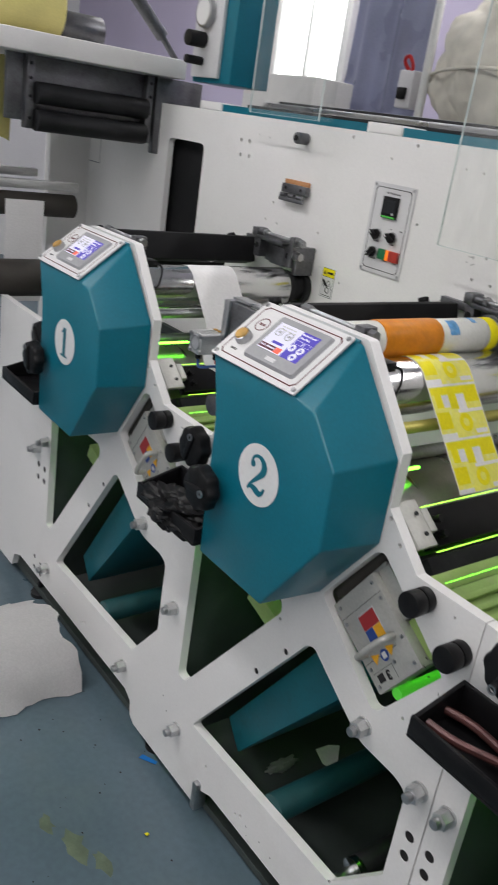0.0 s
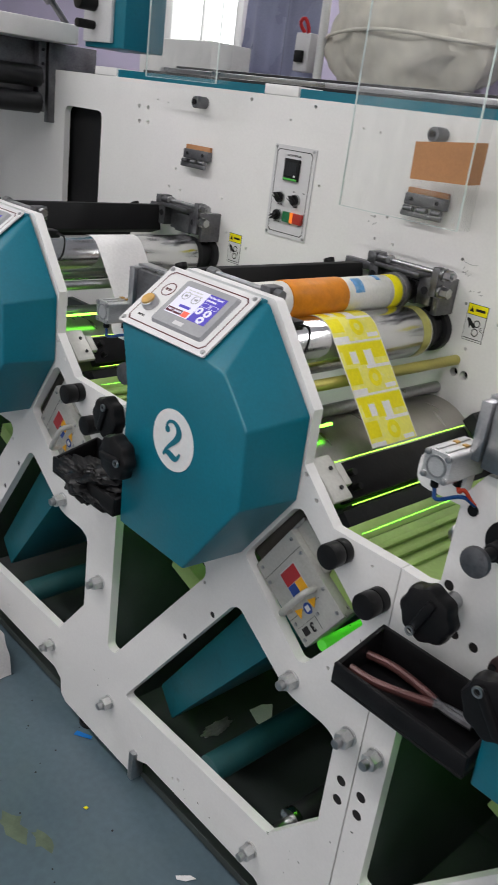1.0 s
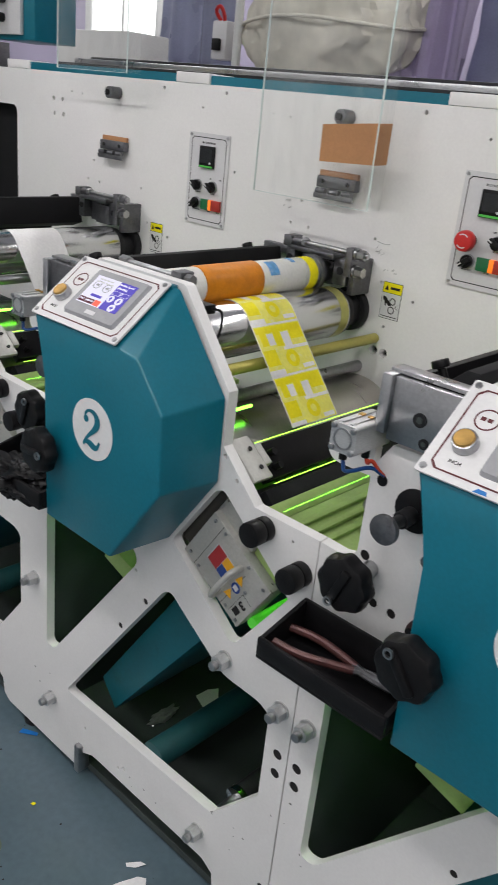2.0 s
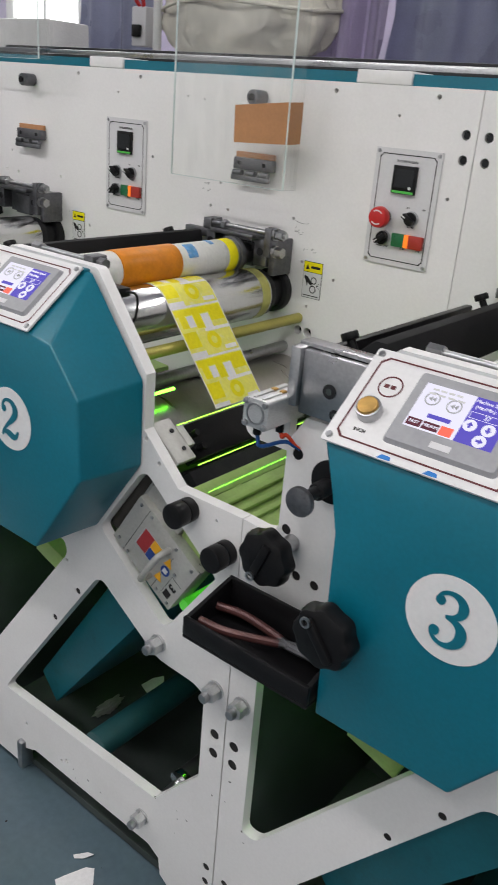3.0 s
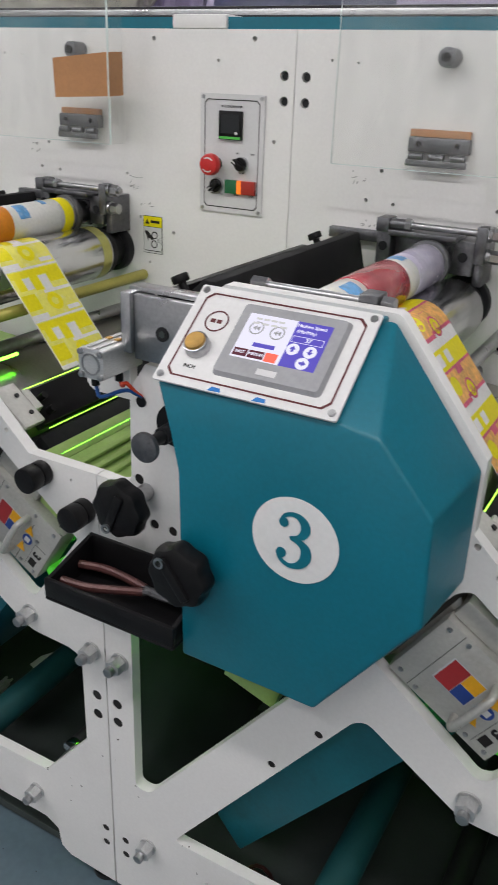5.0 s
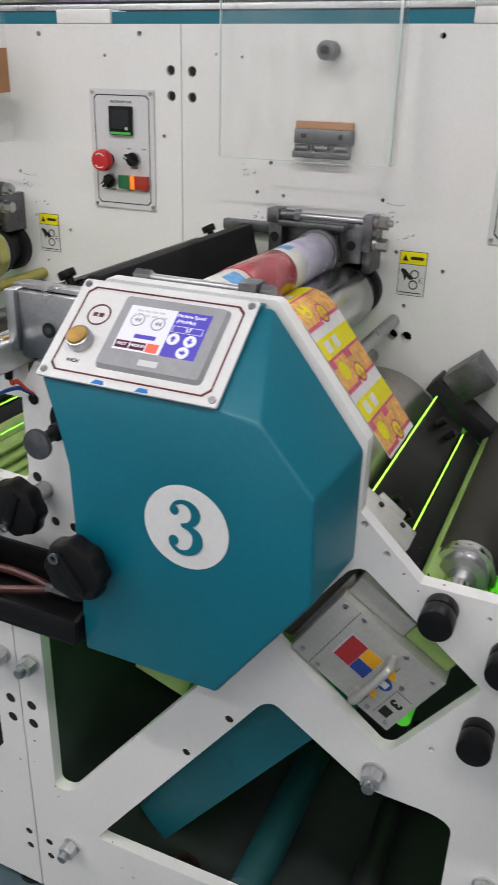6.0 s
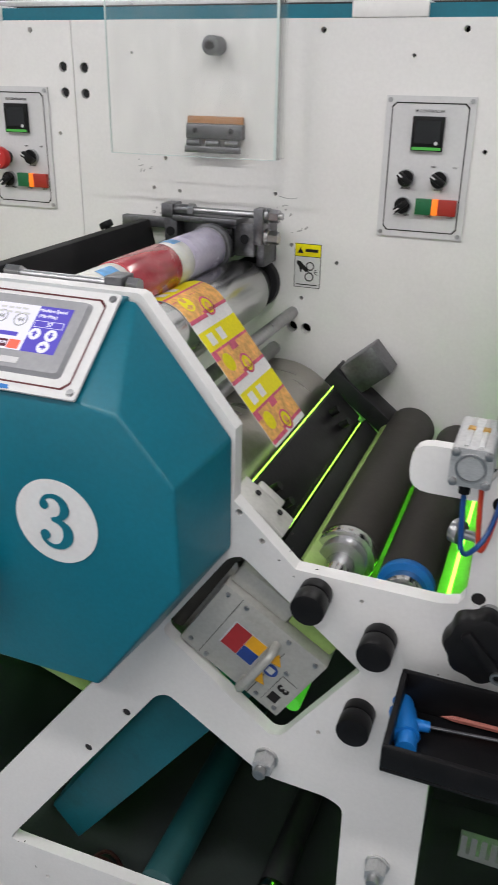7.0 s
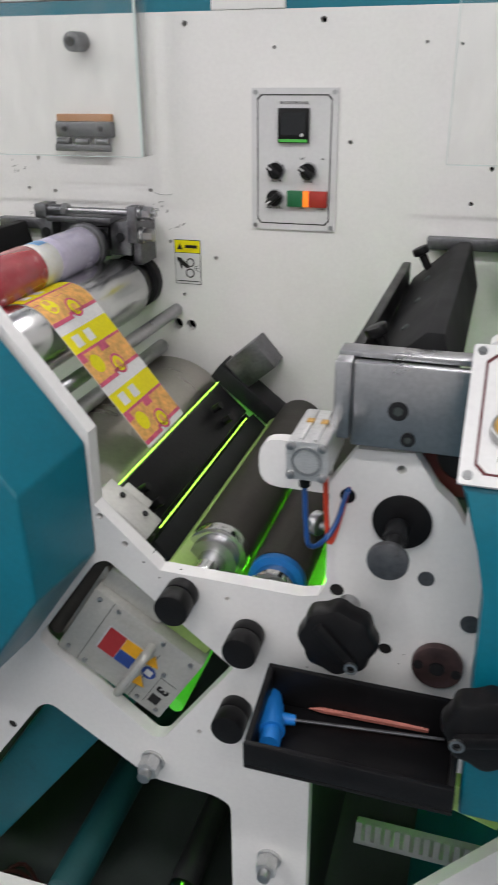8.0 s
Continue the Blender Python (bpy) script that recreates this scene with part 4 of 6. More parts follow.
for dx in UNITS.values():
    ink_box(dx)
    bm = B()
    ring0 = [(0.600 + dx, 0.03, 0.800), (0.812 + dx, 0.03, 0.780), (0.812 + dx, 0.03, 0.772), (0.600 + dx, 0.03, 0.792)]
    loft(bm, ring0, [(x, 0.5525, z) for x, y, z in ring0])
    solo("drip_tray", bm, PANGREEN, "metal drip tray under the rollers, green light in its colour", "tray", "drip trays")
    bm = B()
    box(bm, 0.7000 + dx, 0.7035 + dx, 0.022, 0.5525, 0.79, 0.846, 0.001)
    loft(bm, [(0.7035 + dx, 0.022, 0.846), (0.7030 + dx, 0.022, 0.842), (0.7220 + dx, 0.022, 0.812), (0.7240 + dx, 0.022, 0.816)], [(0.7035 + dx, 0.5525, 0.846), (0.7030 + dx, 0.5525, 0.842), (0.7220 + dx, 0.5525, 0.812), (0.7240 + dx, 0.5525, 0.816)])
    solo("scraper_strip", bm, PANGREEN, "scraper strip between the rubber rollers, green light in its colour", "strip", "scraper strips")
    # helper tube added to light the trays and rollers green
    bm = B()
    yc(bm, (0.776 if dx > -0.5 else 0.622) + dx, 0.800 if dx > -0.5 else 0.8635, 0.06, 0.5042, 0.0026 if dx > -0.5 else 0.0012, seg=8)
    solo("green_lamp", bm, GREENGLOW, "thin glowing green tube added to light the trays", "lamp", "green lamps")
    # helper tube added for the green glow above the drum
    bm = B()
    yc(bm, 0.452 + dx, 0.972, 0.06, 0.15, 0.003, seg=8)
    solo("green_lamp", bm, GREENGLOW, "short glowing green tube above the drum, added for green glow", "lamp", "green lamps")
    # added tubes: glow on the pan window's edge, sheen of the tube below
    for x, z in ((0.462, 0.768), (0.606, 0.652)):
        bm = B()
        yc(bm, x + dx, z, 0.035, 0.10 if z > 0.7 else 0.40, 0.005 if z > 0.7 else 0.011, seg=14)
        solo("green_lamp", bm, GREENGLOW if z > 0.7 else GREENTUBE, "glowing green tube beside the ink pan, added for green sheen", "lamp", "green lamps")
    # helper tube added to light the scraper strip green
    bm = B()
    yc(bm, 0.6945 + dx, 0.800, 0.06, 0.5042, 0.0026, seg=8)
    solo("green_lamp", bm, GREENGLOW, "thin glowing green tube added to light the scraper strip", "lamp", "green lamps")
    bm = B()
    yc(bm, 0.085 + dx, 0.645, 0.030, 0.45, 0.0035, seg=10)
    solo("green_lamp", bm, GREENGLOW, "thin glowing green lamp tube inside the side frame", "lamp", "green lamps")
    bm = B()
    yc(bm, 0.55 + dx, 0.765, 0.10, 0.5149, 0.008, seg=12)
    solo("green_lamp", bm, GREENGLOW, "glowing green lamp tube under the ink chamber", "lamp", "green lamps")


# dark bottom inside the press
for dx in UNITS.values():
    bm = B()
    slab = [(0.178, 0.260), (0.440, 0.652), (0.548, 0.632), (0.226, 0.201)]
    loft(bm, [(x + dx, 0.06, z) for x, z in slab], [(x + dx, 0.42, z) for x, z in slab])
    bmesh.ops.bevel(bm, geom=list(bm.edges), offset=0.004, segments=2, affect="EDGES", profile=0.5)
    solo("catch_tray", bm, TEALDARK, "teal painted catch tray inside the frame", "tray", "catch trays")
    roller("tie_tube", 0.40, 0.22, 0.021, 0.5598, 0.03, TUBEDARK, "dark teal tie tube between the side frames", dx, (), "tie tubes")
    roller("tie_tube", 0.566, 0.180, 0.110, 0.5598, 0.024, BLACKMETAL, "dark steel tie tube with a bright end collar", dx, ((0.095, 0.110, 0.026, CHROME, "collar"), (0.021, 0.095, 0.012, STEEL, "journal")), "tie tubes")


# ---- added dark sheets in place of the shade inside the press ----
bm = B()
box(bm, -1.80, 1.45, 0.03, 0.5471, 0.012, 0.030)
solo("sump_tray", bm, DARK, "added near-black sheet over the floor, stands in for shade", "tray")
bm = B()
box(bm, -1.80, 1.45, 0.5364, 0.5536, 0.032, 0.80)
solo("rear_guard", bm, DARK, "added near-black sheet inside the press, stands in for shade", "guard plate")
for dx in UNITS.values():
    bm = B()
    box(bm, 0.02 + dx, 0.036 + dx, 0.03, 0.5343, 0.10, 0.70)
    solo("cross_plate", bm, DARK, "added near-black sheet between the frames, stands in for shade", "plate", "cross plates")


# ---- control panels on the rear panel ----
def control_panel(dx, estop):
    x0, x1, z0, z1 = 0.5555 + dx, 0.6900 + dx, 1.1765, 1.3845
    w, h = x1 - x0, z1 - z0
    root = thing("control_panel", ((x0 + x1) / 2, WALL_Y - 0.002, z0),
                 "grey control panel with temperature controller, red emergency button and switches" if estop else "grey control panel with temperature controller, knobs and lit rocker switch", "control panel", "control panels")
    M = facing(x0, WALL_Y - 0.0005, z0)
    bm = B()
    flat(bm, [(0, 0), (w, 0), (w, h), (0, h)], M, 0.003)
    plate = part("plate", bm, PANELGREY, root)
    M2 = M @ Matrix.Translation((0, 0, 0.003))
    bm = B()
    frame_line(bm, M2, 0.009, w - 0.009, 0.009, h - 0.009, 0.0017, 0.006)
    part("border_line", bm, INK, plate)
    for sx in (0.006, w - 0.006):
        for sy in (0.006, h - 0.006):
            bm = B()
            screw(bm, M2, sx, sy, 0.0036)
            part("screw", bm, STEEL, plate)
    for body, size, px, pz in (("IR CONTROLLER", 0.0058, w * 0.5, h - 0.021), ("OFF", 0.0042, w * 0.60, 0.108), ("ON", 0.0042, w * 0.84, 0.108),
                               ("" if estop else "BLOWER", 0.0042, w * 0.30, 0.0745), ("IR UNIT", 0.0042, w * 0.68, 0.0745), ("ANILOX ROLL", 0.0042, w * 0.28, 0.034), ("START", 0.0040, w * 0.60, 0.034), ("STOP", 0.0040, w * 0.84, 0.034)):
        if body:
            part("lettering", lettering(body, size, M2 @ Matrix.Translation((px, pz, 0))), INK, plate)
    c = w * 0.5
    bm = B()
    box(bm, c - 0.024, c + 0.024, h - 0.077, h - 0.028, 0, 0.007, 0.001, M2)
    con = part("temperature_controller", bm, BLACK, root, "black square temperature controller")
    bm = B()
    rect(bm, M2 @ Matrix.Translation((0, 0, 0.0072)), c - 0.019, c + 0.019, h - 0.066, h - 0.034, 0.0004)
    part("display", bm, LCDBLACK, con)
    bm = B()
    rect(bm, M2 @ Matrix.Translation((0, 0, 0.0072)), c - 0.022, c + 0.022, h - 0.0758, h - 0.0715, 0.0004)
    part("green_strip", bm, LCDGREEN, con)
    bm = B()
    flat(bm, circle(c + 0.014, h - 0.0655, 0.0028, 12), M2 @ Matrix.Translation((0, 0, 0.0078)), 0.0006)
    part("set_key", bm, PANELGREY, con)

    def rotary(px, pz, ang):
        bm = B()
        cyl(bm, M2 @ Vector((px, pz, 0)), M2 @ Vector((px, pz, 0.005)), 0.0138, seg=26, bevel=0.001)
        k = part("rotary_switch", bm, STEEL, root, "black rotary switch in a steel ring")
        bm = B()
        cyl(bm, M2 @ Vector((px, pz, 0.005)), M2 @ Vector((px, pz, 0.010)), 0.0122, seg=26)
        box(bm, -0.0125, 0.0125, -0.0045, 0.0045, 0.010, 0.021, 0.0015, M2 @ pose(px, pz, 0, 0, 0, ang))
        part("grip", bm, BLACK, k)
        bm = B()
        box(bm, -0.012, -0.004, -0.0011, 0.0011, 0.021, 0.0218, 0, M2 @ pose(px, pz, 0, 0, 0, ang))
        part("pointer", bm, PANEL, k)
    if estop:
        px, pz = w * 0.27, 0.087
        bm = B()
        cyl(bm, M2 @ Vector((px, pz, 0)), M2 @ Vector((px, pz, 0.018)), 0.012, seg=22)
        e = part("emergency_button", bm, BLACK, root, "red mushroom emergency stop button")
        bm = B()
        cyl(bm, M2 @ Vector((px, pz, 0.016)), M2 @ Vector((px, pz, 0.032)), 0.0200, r2=0.0185, seg=30, bevel=0.003)
        part("mushroom", bm, RED, e)
        for s in (0, 180):
            bm = B()
            m = M2 @ pose(px, pz, 0.0325, 0, 0, s + 40)
            flat(bm, [(0.0135 * math.cos(a), 0.0135 * math.sin(a)) for a in (0, 0.5, 1.0, 1.5)] + [(0.0115 * math.cos(a), 0.0115 * math.sin(a)) for a in (1.5, 1.0, 0.5, 0)], m, 0.0005)
            part("turn_arrow", bm, PANEL, e)
    else:
        rotary(w * 0.30, 0.090, -38)
    rotary(w * 0.68, 0.090, -32)
    rotary(w * 0.29, 0.049, 38)
    for nm, a, b, mt in (("green_half", 0.44, 0.63, GREEN), ("lit_middle", 0.63, 0.70, AMBER), ("red_half", 0.70, 0.91, REDLENS)):
        bm = B()
        box(bm, w * a, w * b, 0.037, 0.061, 0, 0.008 if nm != "lit_middle" else 0.0078, 0.0006, M2)
        part(nm, bm, mt, root, {"green_half": "green start key", "lit_middle": "glowing amber lamp", "red_half": "red stop key"}[nm])


control_panel(-2 * PITCH, False)
control_panel(-PITCH, True)
control_panel(0, False)


# ---- warning labels ----
def warning_label(dx):
    M = facing(0.4175 + dx, WALL_Y - 0.0004, 1.0770)
    w, h = 0.0465, 0.0745
    root = thing("warning_label", (0.4408 + dx, WALL_Y - 0.0004, 1.0770), "yellow and white warning label showing a trapped limb between rollers", "label", "warning labels")
    bm = B()
    rect(bm, M, 0, w, 0, h, 0.0005)
    part("backing", bm, INK, root)
    M2 = M @ Matrix.Translation((0, 0, 0.0006))
    bm = B()
    rect(bm, M2, 0.001, w - 0.001, 0.001, h - 0.022, 0.0004)
    part("white_field", bm, PANEL, root)
    bm = B()
    rect(bm, M2, 0.001, w - 0.001, h - 0.021, h - 0.001, 0.0004)
    part("yellow_field", bm, YELLOW, root)
    M3 = M2 @ Matrix.Translation((0, 0, 0.0006))
    bm = B()
    flat(bm, [(0.005, h - 0.016), (0.015, h - 0.016), (0.010, h - 0.006)], M3, 0.0003)
    rect(bm, M3, 0.019, 0.041, h - 0.0135, h - 0.0085, 0.0003)
    rect(bm, M3, 0.004, 0.042, 0.0045, 0.0060, 0.0003)
    part("sign_marks", bm, INK, root)
    bm = B()
    ring(bm, M3, 0.028, 0.037, 0.0075, 0.0055, 0.0003, 18)
    ring(bm, M3, 0.027, 0.019, 0.0080, 0.0060, 0.0003, 18)
    part("roller_rings", bm, INK, root)
    bm = B()
    flat(bm, [(0.005, 0.046), (0.012, 0.044), (0.022, 0.034), (0.026, 0.028), (0.020, 0.027), (0.014, 0.032), (0.012, 0.024), (0.008, 0.036), (0.004, 0.041)], M3, 0.0003)
    for k in range(3):
        flat(bm, [(0.036, 0.027 + 0.002 * (k - 1)), (0.044, 0.0275 + 0.006 * (k - 1)), (0.036, 0.0285 + 0.002 * (k - 1))], M3, 0.0003)
    part("pictogram", bm, INK, root)


for dx in (-2 * PITCH + 0.008, -PITCH, 0):
    warning_label(dx)


# ---- hinges, stop pins and clear guards on the rear panel ----
def hinge(dx):
    root = thing("hinge", (0.270 + dx, WALL_Y - 0.01, 1.294), "grey steel guard hinge with two socket screws", "hinge", "hinges")
    bm = B()
    box(bm, 0.223 + dx, 0.324 + dx, WALL_Y - 0.018, WALL_Y, 1.311, 1.335, 0.003)
    part("leaf", bm, DULLSTEEL, root)
    bm = B()
    box(bm, 0.222 + dx, 0.322 + dx, WALL_Y - 0.009, WALL_Y - 0.0005, 1.320, 1.346, 0.002)
    part("wooden_pad", bm, CARD, root, "brown packing strip")
    bm = B()
    for k in range(3):
        cyl(bm, (0.228 + dx + 0.0345 * k, WALL_Y - 0.020, 1.305), (0.251 + dx + 0.0345 * k, WALL_Y - 0.020, 1.305), 0.006, seg=14)
    part("knuckles", bm, DULLSTEEL, root)
    bm = B()
    box(bm, 0.223 + dx, 0.324 + dx, WALL_Y - 0.024, WALL_Y - 0.018, 1.290, 1.301, 0.002)
    part("lower_leaf", bm, DULLSTEEL, root)
    for k in (0.241, 0.305):
        bm = B()
        yc(bm, k + dx, 1.324, WALL_Y - 0.0195, WALL_Y - 0.017, 0.0045, seg=12)
        part("screw", bm, BLACKMETAL, root)


def stop_pin(dx):
    root = thing("stop_pin", (0.276 + dx, WALL_Y - 0.02, 1.436), "grey rubber-tipped stop pin on the rear panel", "stop pin", "stop pins")
    bm = B()
    yc(bm, 0.276 + dx, 1.4505, WALL_Y - 0.036, WALL_Y, 0.0145, seg=22, bevel=0.002)
    part("sleeve", bm, DULLSTEEL, root)
    bm = B()
    yc(bm, 0.276 + dx, 1.4505, WALL_Y - 0.040, WALL_Y - 0.036, 0.007, seg=14)
    part("tip", bm, BLACK, root)


def guard(dx, tape, z0=1.289):
    x0, x1, y, z0, z1 = (0.105 if tape else 0.117) + dx, 0.402 + dx, 0.480, z0, 2.02
    root = thing("clear_guard", ((x0 + x1) / 2, y, z0), "clear acrylic splash guard hanging before the rear panel", "guard", "clear guards")
    for nm, a in (("front_sheet", (x0, x1, y, y + 0.004, z0, z1)), ("side_sheet", (x1 + 0.0002, x1 + 0.004, y, y + 0.040, z0, z1))):
        bm = B()
        box(bm, *a)
        part(nm, bm, ACRYLIC, root)
    for a in ((x0 - 0.0012, x0 - 0.0002, y, y + 0.004, z0, z1), (x1 + 0.0002, x1 + 0.004, y - 0.0012, y - 0.0002, z0, z1), (x0, x1, y, y + 0.004, z0 - 0.0012, z0 - 0.0002)):
        bm = B()
        box(bm, *a)
        part("polished_edge", bm, ACRYLICEDGE, root, "greenish polished edge")
    if tape:
        bm = B()
        ta = [(0.275, 1.366), (0.402, 1.372), (0.402, 1.446), (0.273, 1.434)]
        flat(bm, [(px, pz) for px, pz in ta], facing(dx, y - 0.0014, 0), 0.0008)
        loft(bm, [(x1 + 0.0042, y - 0.0022, 1.372), (x1 + 0.0050, y - 0.0022, 1.372), (x1 + 0.0050, y - 0.0022, 1.446), (x1 + 0.0042, y - 0.0022, 1.446)],
             [(x1 + 0.0042, y + 0.038, 1.374), (x1 + 0.0050, y + 0.038, 1.374), (x1 + 0.0050, y + 0.038, 1.448), (x1 + 0.0042, y + 0.038, 1.448)])
        part("tape", bm, CARD, root, "strip of brown parcel tape")


for u, dx in UNITS.items():
    hinge(dx)
    stop_pin(dx)
    guard(dx, u == 2, 1.497 if u == 1 else 1.289)


# ---- bearing bracket of the print cylinder at the rear panel ----
def bearing_bracket(dx):
    BX = dx + 0.016
    root = thing("bearing_bracket", (0.28 + BX, 0.48, 1.12), "greasy grey steel bearing bracket of the print cylinder", "bracket", "bearing brackets")

    def bx(name, mat, *a, bev=0.002):
        bm = B()
        box(bm, a[0] + BX, a[1] + BX, *a[2:], bev)
        part(name, bm, mat, root)
    bx("bridge", DULLSTEEL, 0.212, 0.326, 0.4760, 0.5364, 1.186, 1.196)
    bx("face_plate", DULLSTEEL, 0.213, 0.3175, 0.5150, 0.5598, 1.130, 1.1855)
    bx("cheek", DULLSTEEL, 0.188, 0.212, 0.4930, 0.5598, 1.136, 1.190)
    bx("clevis", DULLSTEEL, 0.190, 0.212, 0.4780, 0.5150, 1.1905, 1.213)
    bx("cheek", DULLSTEEL, 0.318, 0.352, 0.4930, 0.5598, 1.134, 1.188)
    bx("end_plate", DULLSTEEL, 0.3525, 0.368, 0.5000, 0.5598, 1.118, 1.190)
    bx("clevis", DULLSTEEL, 0.356, 0.373, 0.4750, 0.4995, 1.158, 1.215)
    bx("bearing_block", DULLSTEEL, 0.248, 0.308, 0.5042, 0.5145, 1.128, 1.176)
    bx("wall_pad", DULLSTEEL, 0.078, 0.187, 0.5428, 0.5598, 1.160, 1.178)
    bm = B()
    cyl(bm, (0.212 + BX, 0.4881, 1.204), (0.402 + BX, 0.4881, 1.204), 0.0055, seg=14)
    part("adjusting_rod", bm, STEEL, root)
    bm = B()
    cyl(bm, (0.2125 + BX, 0.4881, 1.204), (0.238 + BX, 0.4881, 1.204), 0.0085, seg=14, bevel=0.001)
    part("rod_socket", bm, DULLSTEEL, root)
    for x0, x1, y, z in ((0.380, 0.396, 0.4881, 1.204), (0.380, 0.396, 0.4881, 1.170), (0.238, 0.248, 0.4881, 1.204)):
        bm = B()
        cyl(bm, (x0 + BX, y, z), (x1 + BX, y, z), 0.0105, seg=6)
        part("hex_nut", bm, STEEL, root)
    for z in (1.204, 1.170):
        for k in (0.374, 0.3772):
            bm = B()
            cyl(bm, (k + BX, 0.4881, z), (k + 0.0022 + BX, 0.4881, z), 0.0125, seg=18)
            part("washer", bm, STEEL, root)
    for x, z in ((0.200, 1.166), (0.335, 1.163)):
        bm = B()
        yc(bm, x + BX, z, 0.4915, 0.4935, 0.0078, seg=14)
        part("socket_screw", bm, BLACKMETAL, root)
    # front bearing arm beside the console
    bx("front_arm", DULLSTEEL, 0.349, 0.372, 0.022, 0.052, 1.172, 1.200)
    bm = B()
    cyl(bm, (0.225 + dx, 0.035, 1.189), (0.388 + dx, 0.035, 1.189), 0.0055, seg=12)
    part("front_rod", bm, STEEL, root)
    for x0, x1 in ((0.390, 0.404), (0.226, 0.246)):
        bm = B()
        cyl(bm, (x0 + dx, 0.035, 1.189), (x1 + dx, 0.035, 1.189), 0.0095, seg=6)
        part("hex_nut", bm, STEEL, root)


# black cover bar over the inking side
def cover_bar(dx):
    root = thing("cover_bar", (0.11 + dx, 0.27, 1.09), "long matt black metal cover bar across the press", "cover", "cover bars")
    bm = B()
    ring0 = [(0.142, 1.177), (0.160, 1.177), (0.176, 1.112), (0.134, 1.097), (0.084, 1.100), (0.078, 1.118)]
    loft(bm, [(x + dx, 0.055, z) for x, z in ring0], [(x + dx, 0.5257, z) for x, z in ring0])
    bmesh.ops.bevel(bm, geom=list(bm.edges), offset=0.0025, segments=2, affect="EDGES", profile=0.5)
    part("body", bm, BLACKMATT, root)
    bm = B()
    box(bm, 0.066 + dx, 0.078 + dx, 0.06, 0.4935, 1.075, 1.150, 0.002)
    part("blade_holder", bm, BLACK, root)
    for y in (0.08, 0.4935):
        bm = B()
        cyl(bm, (0.106 + dx, y, 1.138), (0.092 + dx, y, 1.164), 0.006, seg=14)
        cyl(bm, (0.093 + dx, y, 1.162), (0.088 + dx, y, 1.172), 0.012, seg=20, bevel=0.002)
        part("thumb_screw", bm, BLACK, root)
    for y in (0.16, 0.28, 0.40):
        bm = B()
        cyl(bm, (0.1115 + dx, y, 1.1480), (0.1095 + dx, y, 1.1500), 0.005, seg=12)
        part("slot_screw", bm, DARK, root)


# ---- bracket plate, air cylinder and hoses at the front ----
def bracket_plate(dx):
    root = thing("bracket_plate", (0.14 + dx, -0.008, 1.062), "bare grey steel bracket plate bolted to the side frame", "bracket", "bracket plates")
    bm = B()
    box(bm, 0.084 + dx, 0.196 + dx, -0.014, -0.001, 1.080, 1.164, 0.002)
    part("plate", bm, DULLSTEEL if dx < 0 else STEEL, root)
    bm = B()
    box(bm, 0.068 + dx, 0.0835 + dx, -0.020, 0.034, 1.088, 1.166, 0.002)
    part("flange", bm, STEEL, root)
    bm = B()
    box(bm, 0.0680 + dx, 0.196 + dx, -0.001, 0.024, 1.1645, 1.170, 0.001)
    part("top_lip", bm, STEEL, root)
    for x, z, r in ((0.128, 1.120, 0.0095), (0.139, 1.092, 0.007)):
        bm = B()
        yc(bm, x + dx, z, -0.0155, -0.010, r, seg=18)
        s = part("socket_screw", bm, BLACKMETAL, root)
        bm = B()
        yc(bm, x + dx, z, -0.0162, -0.0152, r * 0.5, seg=6)
        part("hex_socket", bm, DARK, s)


